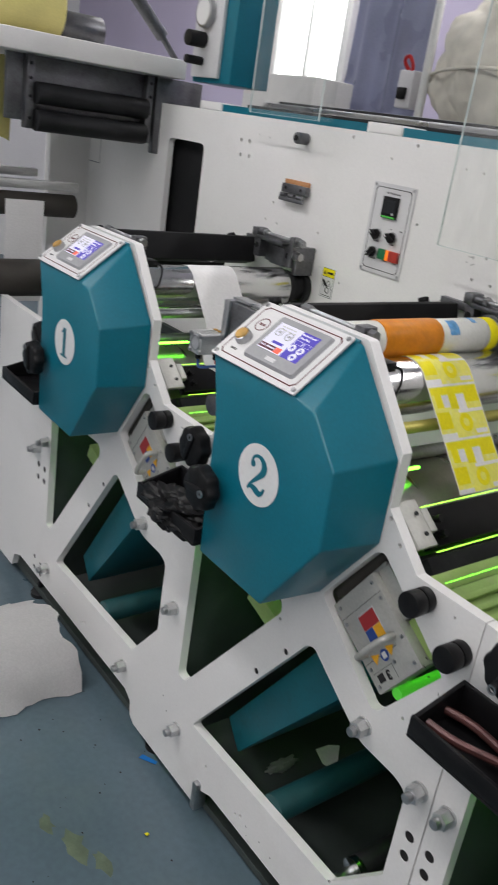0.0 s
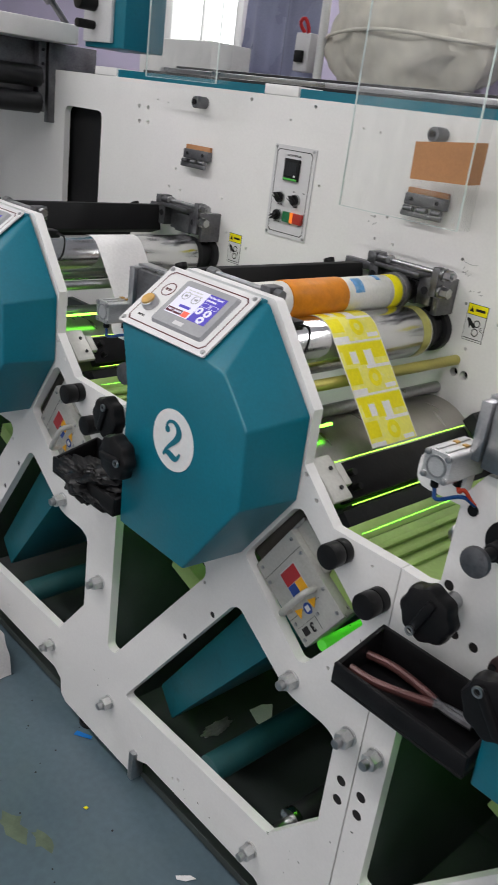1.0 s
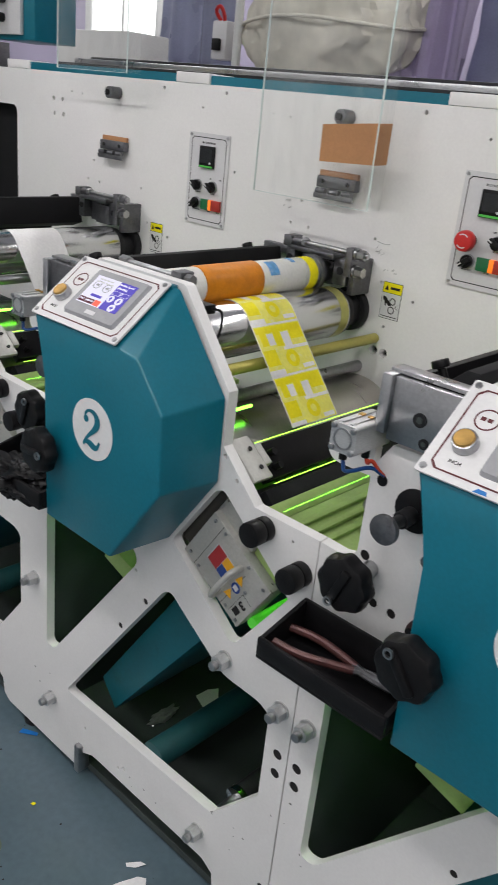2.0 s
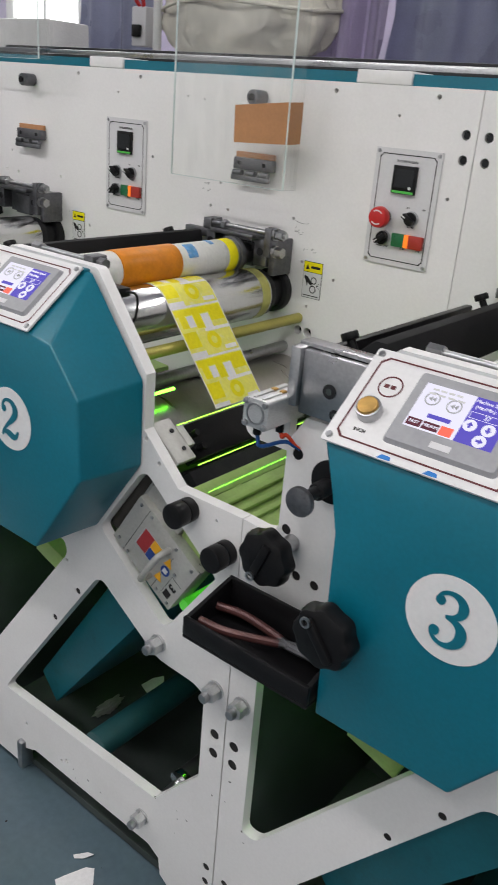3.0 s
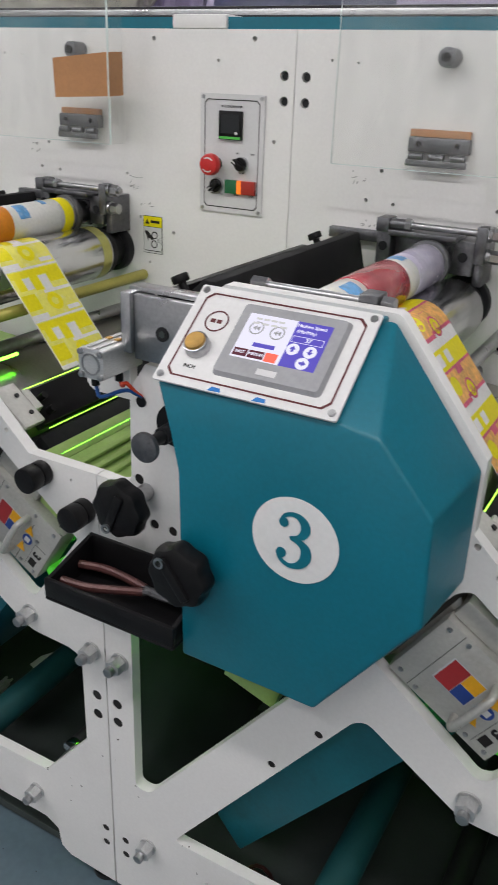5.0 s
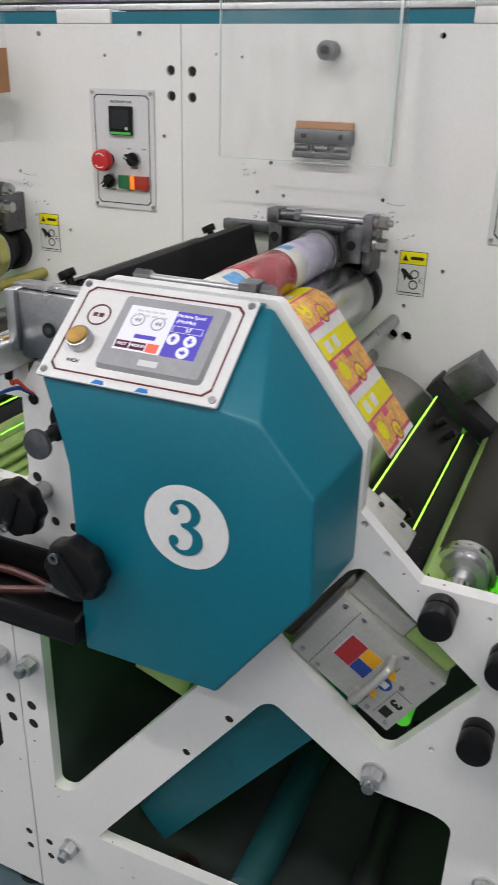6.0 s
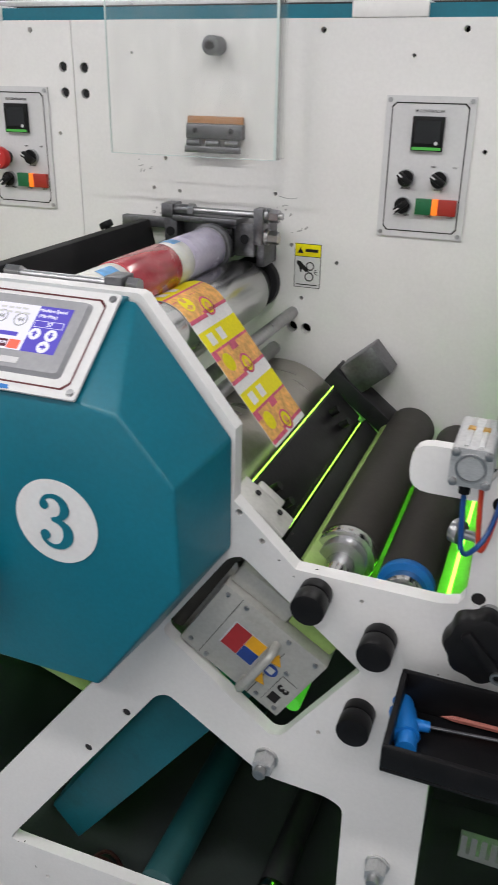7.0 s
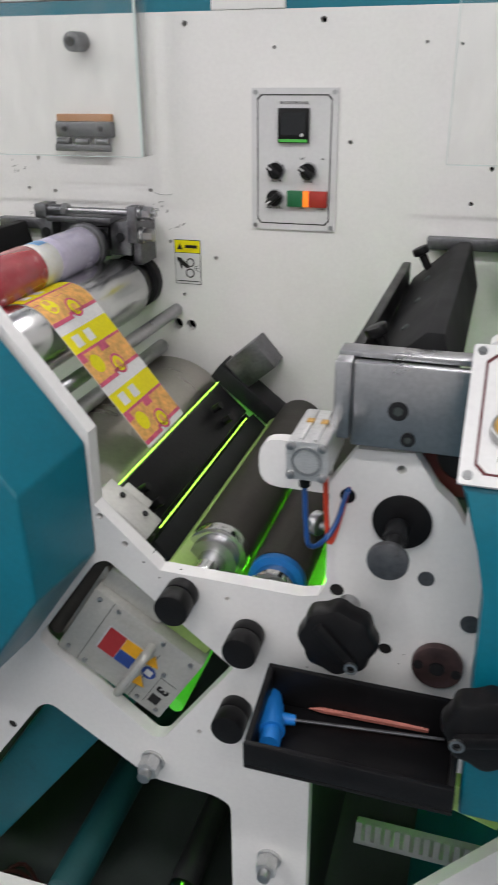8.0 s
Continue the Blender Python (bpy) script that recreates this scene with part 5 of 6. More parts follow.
def air_cylinder(dx):
    root = thing("air_cylinder", (0.054 + dx, -0.03, 1.04), "compact aluminium air cylinder with blue and red hoses", "air cylinder", "air cylinders")
    x, z, a = 0.053 + dx, 1.080, 0.0195
    bm = B()
    pr = rounded([(x - a, z - a), (x + a, z - a), (x + a, z + a), (x - a, z + a)], 0.005)
    sheet(bm, pr, -0.062, 0.018)
    part("body", bm, ALU, root)
    for k in (-0.007, 0.007):
        bm = B()
        box(bm, x + k - 0.0022, x + k + 0.0022, -0.058, 0.014, z + a, z + a + 0.002, 0.0006)
        part("rib", bm, ALU, root)
        bm = B()
        box(bm, x + k - 0.0035, x + k + 0.0035, -0.020, -0.012, z + a + 0.001, z + a + 0.0035, 0.0006)
        part("sensor_clip", bm, BRASS, root)
    bm = B()
    ring(bm, facing(x, -0.062, z), 0, 0, 0.0145, 0.0125, 0.0015, 28)
    part("end_ring", bm, STEEL, root)
    bm = B()
    yc(bm, x, z, -0.0632, -0.061, 0.0115, seg=28)
    part("end_cap", bm, ALU, root)
    for sx in (-1, 1):
        for sz in (-1, 1):
            bm = B()
            yc(bm, x + sx * 0.0150, z + sz * 0.0150, -0.0655, -0.060, 0.0042, seg=14, bevel=0.001)
            part("corner_screw", bm, STEEL, root)
    bm = B()
    sheet(bm, rounded([(-0.012 + dx, 1.014), (0.063 + dx, 1.014), (0.063 + dx, 1.068), (-0.012 + dx, 1.068)], [0.022, 0.001, 0.001, 0.022]), 0.003, 0.0185)
    part("mounting_tab", bm, WHITE, root, "white rounded mounting tab")
    for hx, mat, nm in ((-0.004, HOSEBLUE, "blue_hose"), (0.010, HOSERED, "red_hose")):
        y = -0.050 if nm == "blue_hose" else -0.020
        bm = B()
        cyl(bm, (x + hx, y, z - a), (x + hx, y, z - a - 0.012), 0.0055, seg=14)
        part("fitting", bm, BLACK, root)
        bm = B()
        low = (0.030 if nm == "blue_hose" else 0.020) if dx < 0.5 else (0.085 if nm == "blue_hose" else 0.092)
        tube(bm, [(x + hx, y, z - a - 0.010), (x + hx + 0.002, y, z - a - low * 0.6), (x + hx + 0.006, y - 0.002, z - a - low), (x + 0.022, -0.022, z - a - low + 0.010), (0.084 + dx, -0.010, 1.030), (0.083 + dx, 0.012, 1.017)], 0.0027)
        part(nm, bm, mat, root, "thin " + nm.replace("_", " "))
    bm = B()
    yc(bm, 0.083 + dx, 1.017, -0.0015, 0.004, 0.008, seg=14)
    part("grommet", bm, BLACK, root)


def star_knob(x, y, z, r, dx, spindle_to=0.0, turn=0.0):
    root = thing("star_knob", (x + dx, y, z - r), "black plastic star hand knob on a steel spindle", "knob", "star knobs")
    bm = B()
    rings = []
    for off, k in ((0.014, 0.90), (0.010, 0.985), (0.002, 1.0), (-0.006, 0.98), (-0.011, 0.92), (-0.0135, 0.80)):
        rings.append([bm.verts.new((x + dx + r * k * (1 + 0.045 * math.cos(8 * a)) * math.cos(a), y + off, z + r * k * (1 + 0.045 * math.cos(8 * a)) * math.sin(a))) for a in [6.28318 * q / 80 for q in range(80)]])
    for p, q in zip(rings, rings[1:]):
        for i in range(80):
            bm.faces.new((p[i], p[(i + 1) % 80], q[(i + 1) % 80], q[i]))
    bm.faces.new(rings[0])
    bm.faces.new(rings[-1])
    part("wheel", bm, BLACK, root)
    bm = B()
    box(bm, -0.007, 0.007, -0.019, -0.008, -r * 0.72, r * 0.72, 0.004, pose(x + dx, y, z, 0, 90 - turn, 0))
    part("grip_rib", bm, BLACK, root)
    bm = B()
    e = Vector((x + dx + r * 0.66 * math.cos(radians(turn)), 0, z + r * 0.66 * math.sin(radians(turn))))
    ring(bm, facing(e.x, y - 0.0190, e.z), 0, 0, 0.0068, 0.0042, 0.003, 20)
    part("rivet_ring", bm, STEEL, root, "bright steel rivet")
    bm = B()
    yc(bm, x + dx, z, y + 0.012, spindle_to, 0.012, seg=20, bevel=0.001)
    part("spindle", bm, STEEL, root)


def round_knob(x, z, dx, r=0.0200):
    root = thing("round_knob", (x + dx, -0.02, z - r), "black cylindrical plastic knob on the side frame", "knob", "round knobs")
    bm = B()
    yc(bm, x + dx, z, -0.042, -0.0185, r, seg=40, bevel=0.0022)
    part("head", bm, BLACK, root)
    bm = B()
    yc(bm, x + dx, z, -0.0185, -0.0165, r * 0.86, seg=28)
    part("groove", bm, INK, root)
    bm = B()
    yc(bm, x + dx, z, -0.0165, -0.0005, r * 0.98, seg=40, bevel=0.0018)
    part("collar", bm, BLACK, root)


def cap_nut(x, z, dx, dx_label=""):
    root = thing("cap_nut", (x + dx, -0.012, z - 0.013), "steel hexagon nut with bolt end and washer on the frame", "nut", "cap nuts")
    bm = B()
    yc(bm, x + dx, z, -0.003, -0.0002, 0.0165, seg=24)
    part("washer", bm, ALU, root)
    bm = B()
    yc(bm, x + dx, z, -0.022, -0.003, 0.0145, seg=6, bevel=0.001)
    part("nut", bm, ALU, root)
    bm = B()
    yc(bm, x + dx, z, -0.034, -0.022, 0.0085, seg=16, bevel=0.002)
    part("bolt_end", bm, STEEL, root)


def tool_tray(dx):
    root = thing("tool_tray", (0.13 + dx, -0.08, 0.752), "open black tool tray hooked to the side frame", "tray", "tool trays")
    x0, x1, y0, y1, z0 = 0.009 + dx, 0.2205 + dx, -0.129, -0.028, 0.752
    zf, zb = 0.786, 0.809      # the rim rises towards the frame
    for nm, a in (("bottom", (x0, x1, y0, y1, z0, z0 + 0.005)), ("front_wall", (x0, x1, y0, y0 + 0.007, z0 + 0.005, zf)), ("back_wall", (x0, x1, y1 - 0.006, y1, z0 + 0.005, zb))):
        bm = B()
        box(bm, *a, 0.002)
        part(nm, bm, BLACK, root)
    for xa in (x0, x1 - 0.007):
        side = [(y0 + 0.007, z0 + 0.005), (y1 - 0.006, z0 + 0.005), (y1 - 0.006, zb - 0.001), (y0 + 0.007, zf - 0.001)]
        bm = B()
        loft(bm, [(xa, y, z) for y, z in side], [(xa + 0.007, y, z) for y, z in side])
        bmesh.ops.bevel(bm, geom=list(bm.edges), offset=0.0015, segments=2, affect="EDGES", profile=0.5)
        part("side_wall", bm, BLACK, root)
    bm = B()
    box(bm, x0 + 0.05, x1 - 0.05, y1, -0.0005, z0 + 0.006, z0 + 0.024, 0.001)
    part("hook_bracket", bm, BLACKMETAL, root)


def disc_knob(dx):
    root = thing("plunger_knob", (0.137 + dx, -0.03, 0.965), "steel plunger knob on a black round flange", "knob", "plunger knobs")
    bm = B()
    yc(bm, 0.139 + dx, 0.996, -0.004, -0.0003, 0.030, seg=36, bevel=0.001)
    part("flange", bm, BLACK, root)
    bm = B()
    yc(bm, 0.136 + dx, 0.990, -0.058, -0.004, 0.0085, seg=20)
    yc(bm, 0.136 + dx, 0.990, -0.030, -0.004, 0.012, seg=20, bevel=0.001)
    part("stem", bm, BLACKMETAL, root)
    bm = B()
    yc(bm, 0.134 + dx, 0.987, -0.066, -0.058, 0.0200, seg=32, bevel=0.0015)
    part("button", bm, DULLSTEEL, root)


def bearing_cap(dx):
    root = thing("round_cover", (0.189 + dx, 0, 0.802), "ink-stained dark round bearing cap with socket screws", "round cover", "bearing caps")
    bm = B()
    yc(bm, 0.189 + dx, 0.829, -0.010, -0.0004, 0.027, seg=34, bevel=0.001)
    part("cap", bm, material("ink_stained_steel", (0.10, 0.06, 0.06), 0.4, metal=0.6, vary=0.5, scale=30) if "ink_stained_steel" not in bpy.data.materials else bpy.data.materials["ink_stained_steel"], root)
    for x, z in ((0.189, 0.829), (0.169, 0.831), (0.209, 0.826)):
        bm = B()
        yc(bm, x + dx, z, -0.0125, -0.0098, 0.005 if x != 0.189 else 0.008, seg=12)
        part("socket_screw", bm, BLACKMETAL, root)
    for x, z, r in ((0.217, 0.886, 0.0105), (0.168, 0.933, 0.0085)):
        bm = B()
        yc(bm, x + dx, z, -0.0015, -0.0002, r, seg=20)
        solo("blanking_plug", bm, DULLSTEEL, "flush grey steel blanking plug in the frame", "plug", "blanking plugs")


# silver ink pan behind its window
def ink_pan(dx):
    root = thing("ink_pan", (0.541 + dx, 0.06, 0.63), "aluminium ink pan with tube handle and coloured hazard diamond", "ink pan", "ink pans")
    M = Matrix.Translation((0.556 + dx, 0.010, 0.742)) @ pose(0, 0, 0, 90, 0, 0) @ pose(0, 0, 0, 0, 0, -32.6)   # x along the pan, y across it
    L, H = 0.0810, 0.0595
    bm = B()
    box(bm, -L, L, -H, H, -0.05, 0, 0.0015, M)
    body = part("front_plate", bm, PANALU, root)
    for a, b in ((-L + 0.030, -L + 0.0308), (L - 0.050, L - 0.0492)):
        bm = B()
        rect(bm, M, a, b, -H + 0.002 if a < 0 else -H + 0.002, H - 0.002 if a < 0 else H * 0.55, 0.0004)
        part("joint_line", bm, INK, body)
    for sx, sy in ((-L + 0.012, H - 0.010), (-L + 0.012, -H + 0.012), (-L + 0.040, H - 0.008), (-L + 0.040, -H + 0.008), (L - 0.055, H - 0.008), (L - 0.012, H - 0.010), (L - 0.010, -H + 0.010), (L - 0.04, -H + 0.010), (L - 0.03, 0.01)):
        bm = B()
        screw(bm, M, sx, sy, 0.0034)
        part("screw", bm, STEEL, body)
    D = M @ pose(-0.014, 0.003, 0.0006, 0, 0, 0)
    bm = B()
    flat(bm, [(-0.026, -0.022), (0.026, -0.022), (0.026, 0.022), (-0.026, 0.022)], D, 0.0004)
    di = part("hazard_sticker", bm, PANELGREY, root, "red, yellow and blue hazard sticker")
    D2 = D @ Matrix.Translation((0, 0, 0.0006))
    for nm, a, mt in (("red_field", (-0.024, 0.001, -0.021, 0.021), REDPRINT), ("yellow_field", (0.0016, 0.025, 0.0005, 0.021), SIGNYELLOW), ("blue_field", (0.0016, 0.025, -0.021, -0.0005), BLUEPRINT)):
        bm = B()
        rect(bm, D2, *a, 0.0003)
        part(nm, bm, mt, di)
    T = M @ Matrix.Translation((0.032, -0.004, 0.0006))
    for yy, nm in ((0.021, "warning_triangle"), (-0.020, "warning_triangle")):
        bm = B()
        flat(bm, [(-0.009, yy - 0.010), (0.009, yy - 0.006), (-0.004, yy + 0.010)], T, 0.0003)
        part(nm, bm, SIGNYELLOW, root, "yellow triangular warning sticker")
    bm = B()
    flat(bm, circle(0.002, 0.001, 0.010, 20), T, 0.0003)
    part("blue_disc", bm, BLUEPRINT, root, "blue round mandatory sticker")
    bm = B()
    rect(bm, T @ Matrix.Translation((0, 0, 0.0004)), -0.003, 0.007, -0.004, 0.006, 0.0003)
    part("white_mark", bm, PANEL, root)
    bm = B()
    rect(bm, M, 0.050, 0.0505, -0.050, 0.002, 0.0004)
    rect(bm, M, 0.0505, 0.074, 0.0015, 0.002, 0.0004)
    part("label_outline", bm, INK, body)
    bm = lettering("3", 0.022, M @ pose(0.062, -0.016, 0, 0, 0, -90), bold=0.0008)
    rect(bm, M, 0.054, 0.068, -0.043, -0.028, 0.0006)
    part("label_mark", bm, INK, body)
    bm = B()
    h0 = [(0.017, 0.036, 0), (0.017, 0.036, 0.020), (0.017, 0.028, 0.026), (0.017, -0.034, 0.026), (0.017, -0.042, 0.020), (0.017, -0.042, 0)]
    tube(bm, [M @ Vector(p) for p in h0], 0.0058, 12)
    part("handle", bm, PANALU, root, "bent aluminium tube handle")
    # upper housing of the pan
    bm = B()
    box(bm, -L + 0.002, L * 0.10, H + 0.0005, H + 0.030, -0.06, -0.012, 0.003, M)
    part("upper_block", bm, PANALU, root)
    bm = B()
    box(bm, L * 0.12, L * 0.95, H + 0.0005, H + 0.024, -0.06, -0.018, 0.003, M)
    part("sight_window", bm, PANGREEN, root, "green sight window")
    bm = B()
    cyl(bm, M @ Vector((-L - 0.018, -H, -0.03)), M @ Vector((-L - 0.018, H + 0.03, -0.03)), 0.016, seg=20)
    part("feed_roller", bm, RUBBER, root)


for u, dx in UNITS.items():
    bearing_bracket(dx)
    cover_bar(dx)
    if u < 4:
        ink_pan(dx)
        for x, z in ((0.640, 0.863), (0.719, 0.822)):
            round_knob(x, z, dx)
        cap_nut(0.585, 0.584, dx)
        cap_nut(0.560, 0.166, dx)
    if u > 1:
        bracket_plate(dx)
        air_cylinder(dx)
        bearing_cap(dx)
    disc_knob(dx)
    star_knob(0.090, -0.060, 0.886, 0.040, dx, 0.0, {1: -60, 2: 70, 3: -112, 4: -48}[u])
    star_knob(0.241, -0.142, 0.882, 0.040, dx, -0.1175, {1: 100, 2: 5, 3: 128, 4: 195}[u])
    tool_tray(dx)
round_knob(0.703, 0.706, 0)
for x, z in ((-0.026, 0.562), (0.030, 0.563), (0.077, 0.180), (-0.733, 0.456), (-0.665, 0.172), (0.745, 0.456), (-1.405, 0.178), (-1.510, 0.520), (-1.450, 0.562)):
    cap_nut(x, z, 0)


# tools in the trays
def pliers(x, y, z, a):
    root = thing("pliers", (x, y, z), "worn pliers with copper-red grips lying in the tray", "pliers")
    m = pose(x, y, z, 0, 0, a)
    for s in (-1, 1):
        bm = B()
        tube(bm, [m @ Vector(p) for p in ((-0.085, s * 0.022, 0.008), (-0.045, s * 0.026, 0.009), (0.0, s * 0.014, 0.010), (0.030, s * 0.004, 0.010))], 0.0062, 10)
        part("grip", bm, COPPER, root)
        bm = B()
        tube(bm, [m @ Vector(p) for p in ((0.026, s * 0.005, 0.010), (0.045, -s * 0.003, 0.010), (0.085, -s * 0.004, 0.009))], 0.006, 8)
        part("jaw", bm, DULLSTEEL, root)


pliers(0.104, -0.074, 0.768, 8)
root = thing("screwdriver", (PITCH + 0.05, -0.07, 0.757), "blue T-handled screwdriver lying in the tray", "screwdriver")
bm = B()
tube(bm, [(PITCH + 0.013, -0.034, 0.768), (PITCH + 0.019, -0.046, 0.768), (PITCH + 0.023, -0.070, 0.768), (PITCH + 0.030, -0.094, 0.768), (PITCH + 0.031, -0.106, 0.768)], 0.0112, 16)
tube(bm, [(PITCH + 0.017, -0.052, 0.768), (PITCH + 0.023, -0.070, 0.768), (PITCH + 0.028, -0.088, 0.768)], 0.0150, 16)
cyl(bm, (PITCH + 0.026, -0.069, 0.770), (PITCH + 0.049, -0.065, 0.769), 0.0080, r2=0.006, seg=14)
part("handle", bm, BLUEPLASTIC, root)
bm = B()
cyl(bm, (PITCH + 0.048, -0.065, 0.769), (PITCH + 0.205, -0.040, 0.762), 0.0020, seg=10)
part("shaft", bm, DULLSTEEL, root)
bm = B()
cyl(bm, (PITCH + 0.072, -0.0365, 0.764), (PITCH + 0.188, -0.033, 0.764), 0.0036, seg=6)
cyl(bm, (PITCH + 0.058, -0.037, 0.763), (PITCH + 0.072, -0.0365, 0.764), 0.0007, r2=0.0036, seg=6)
solo("pencil", bm, material("pink_pencil", (0.42, 0.14, 0.11), 0.28, vary=0.15, metal=0.3), "pinkish wooden pencil lying in the tray", "pencil")
bm = B()
r = bmesh.ops.create_icosphere(bm, subdivisions=5, radius=1.0)
for v in r["verts"]:
    v.co *= 1 + noise.noise(v.co * 1.7 + Vector((3, 1, 2))) * 0.5 + noise.noise(v.co * 5.0) * 0.22 + noise.noise(v.co * 13.0) * 0.06
    v.co = Vector((-PITCH + 0.105 + v.co.x * 0.082, -0.100 + v.co.y * 0.045, 0.766 + v.co.z * 0.036))
solo("rag", bm, BLACK, "crumpled black rag heaped in the tool tray", "rag")

# green slit lamps of the ink chambers
for dx in UNITS.values():
    bm = B()
    yc(bm, 0.5762 + dx, 0.888, 0.085, 0.4506, 0.0009, seg=8)
    solo("slit_lamp", bm, SLITGLOW, "thin glowing green slit in the ink chamber", "lamp", "slit lamps")
    bm = B()
    yc(bm, 0.5245 + dx, 0.9420, 0.085, 0.4613, 0.0010, seg=8)
    solo("slit_lamp", bm, SLITGLOW, "thin glowing green edge of the ink chamber", "lamp", "slit lamps")


# black plugs added in the frame holes in place of their shade
bm = B()
for dx in UNITS.values():
    for x, z, r in UNIT_HOLES:
        if r > 0.006:
            yc(bm, x + dx, z, 0.0015, 0.019, r * 0.985, seg=12)
for dx in JOINTS:
    for x, z, r in JOINT_HOLES:
        yc(bm, x + dx, z, 0.0015, 0.019, r * 0.985, seg=12)
solo("bolt_sockets", bm, INK, "added black plugs in the side frame holes, stand in for shade", "bolts", kind="stuff")

for u, dx in UNITS.items():
    # block in the tall cut-out, green light in its colour
    bm = B()
    box(bm, -0.045, 0.045, 0.040, 0.075, -0.020, 0.020, 0.002, pose(0.245 + dx, 0, 0.590, 0, 18, 0))
    solo("stained_block", bm, PANGREEN, "steel block inside the frame, green light in its colour", "block", "stained blocks")
    if u > 1:
        # black roller end with a red ring behind the frame
        root = thing("gear_disc", (0.192 + dx, 0.04, 1.015), "black roller end disc with a dark red ring", "disc", "gear discs")
        bm = B()
        yc(bm, 0.192 + dx, 1.062, 0.030, 0.060, 0.050, seg=36, bevel=0.002)
        part("disc", bm, BLACKMETAL, root)
        bm = B()
        ring(bm, facing(0.192 + dx, 0.030, 1.062), 0, 0, 0.045, 0.027, 0.002, 36)
        part("red_ring", bm, material("dark_red_ring", (0.10, 0.012, 0.01), 0.5) if "dark_red_ring" not in bpy.data.materials else bpy.data.materials["dark_red_ring"], root)
        # small knurled knob in the notch
        bm = B()
        cyl(bm, (0.036 + dx, 0.06, 0.945), (0.046 + dx, 0.055, 0.945), 0.014, seg=24, bevel=0.001)
        cyl(bm, (0.046 + dx, 0.055, 0.945), (0.085 + dx, 0.045, 0.945), 0.006, seg=14)
        solo("knurled_knob", bm, STEEL, "small knurled steel knob beside the hoses", "knob", "knurled knobs")
    if u > 2:
        continue
    # sensor with cable loop over the chrome roller
    root = thing("web_sensor", (0.43 + dx, 0.06, 1.13), "small black sensor with a cable loop", "sensor", "web sensors")
    bm = B()
    box(bm, 0.405 + dx, 0.440 + dx, 0.030, 0.055, 1.143, 1.158, 0.002)
    part("head", bm, BLACK, root)
    bm = B()
    tube(bm, [(0.440 + dx, 0.045, 1.152), (0.448 + dx, 0.06, 1.150), (0.452 + dx, 0.06, 1.13), (0.448 + dx, 0.055, 1.10), (0.440 + dx, 0.03, 1.085)], 0.0022, 8)
    part("cable", bm, BLACK, root)
# loose wires and slotted duct low inside the press
bm = B()
for k in range(3):
    tube(bm, [(0.15 + 0.02 * k, 0.10, 0.05), (0.22, 0.12 + 0.02 * k, 0.07), (0.30, 0.10, 0.05 + 0.01 * k), (0.42, 0.14, 0.045)], 0.004, 8)
solo("loose_wires", bm, COPPER, "reddish loose wires lying in the sump", "wires", kind="stuff")
root = thing("cable_duct", (PITCH + 0.25, 0.10, 0.36), "grey-green slotted cable duct inside the frame", "cable duct")
bm = B()
box(bm, PITCH + 0.10, PITCH + 0.40, 0.10, 0.14, 0.40, 0.41, 0.001)
part("base", bm, GREY, root)
for k in range(22):
    bm = B()
    box(bm, PITCH + 0.102 + k * 0.0136, PITCH + 0.110 + k * 0.0136, 0.098, 0.102, 0.410, 0.445)
    part("slat", bm, GREY, root)

# paint chips and scuffs on the white frames
rnc = random.Random(21)
bm = B()
for k in range(46):
    cx, cz = rnc.choice(((0.03, 0.30), (0.15, 0.20), (0.60, 0.90), (-0.03, 0.75), (0.03, 0.36), (-0.35, 0.15), (-0.12, 0.22), (-0.70, 0.20), (0.80, 0.75), (0.86, 0.80)))
    cx, cz = cx + rnc.uniform(-0.05, 0.05), cz + rnc.uniform(-0.04, 0.04)
    hw, hh = rnc.uniform(0.0006, 0.0045), rnc.uniform(0.0004, 0.0014)
    flat(bm, [(hw * math.cos(a) * rnc.uniform(0.6, 1.2), hh * math.sin(a) * rnc.uniform(0.6, 1.2)) for a in (0, 1.05, 2.1, 3.14, 4.2, 5.2)], facing(cx, -0.0001, cz) @ pose(0, 0, 0, 0, 0, rnc.uniform(-80, 80)), 0.0003)
solo("paint_chips", bm, RUBBER, "small dark chips in the white enamel", "paint chips", kind="stuff")


# greasy smudges and a scratch on the rear panels
bm = B()
for dx in (-PITCH, 0.0):
    for cx, cz, n in ((0.135, 1.262, 6), (0.395, 1.205, 7), (0.160, 1.185, 5), (0.425, 1.175, 4)):
        for k in range(n):
            px, pz, hw, hh = cx + dx + rnc.uniform(-0.014, 0.014), cz + rnc.uniform(-0.010, 0.010), rnc.uniform(0.001, 0.006), rnc.uniform(0.0006, 0.002)
            flat(bm, [(hw * math.cos(a) * rnc.uniform(0.5, 1.3), hh * math.sin(a) * rnc.uniform(0.5, 1.3)) for a in (0, 0.8, 1.6, 2.4, 3.14, 4.0, 4.8, 5.5)], facing(px, WALL_Y - 0.0001, pz) @ pose(0, 0, 0, 0, 0, rnc.uniform(0, 70)), 0.0003)
    tube(bm, [(0.385 + dx, WALL_Y - 0.0004, 1.226), (0.40 + dx, WALL_Y - 0.0004, 1.2225), (0.415 + dx, WALL_Y - 0.0004, 1.2235), (0.417 + dx, WALL_Y - 0.0004, 1.2255)], 0.0006, 6)
solo("grease_smudges", bm, material("grey_grease", (0.42, 0.41, 0.40), 0.5, vary=0.3, scale=60), "grey grease smudges on the white rear panel", "smudges", kind="stuff")


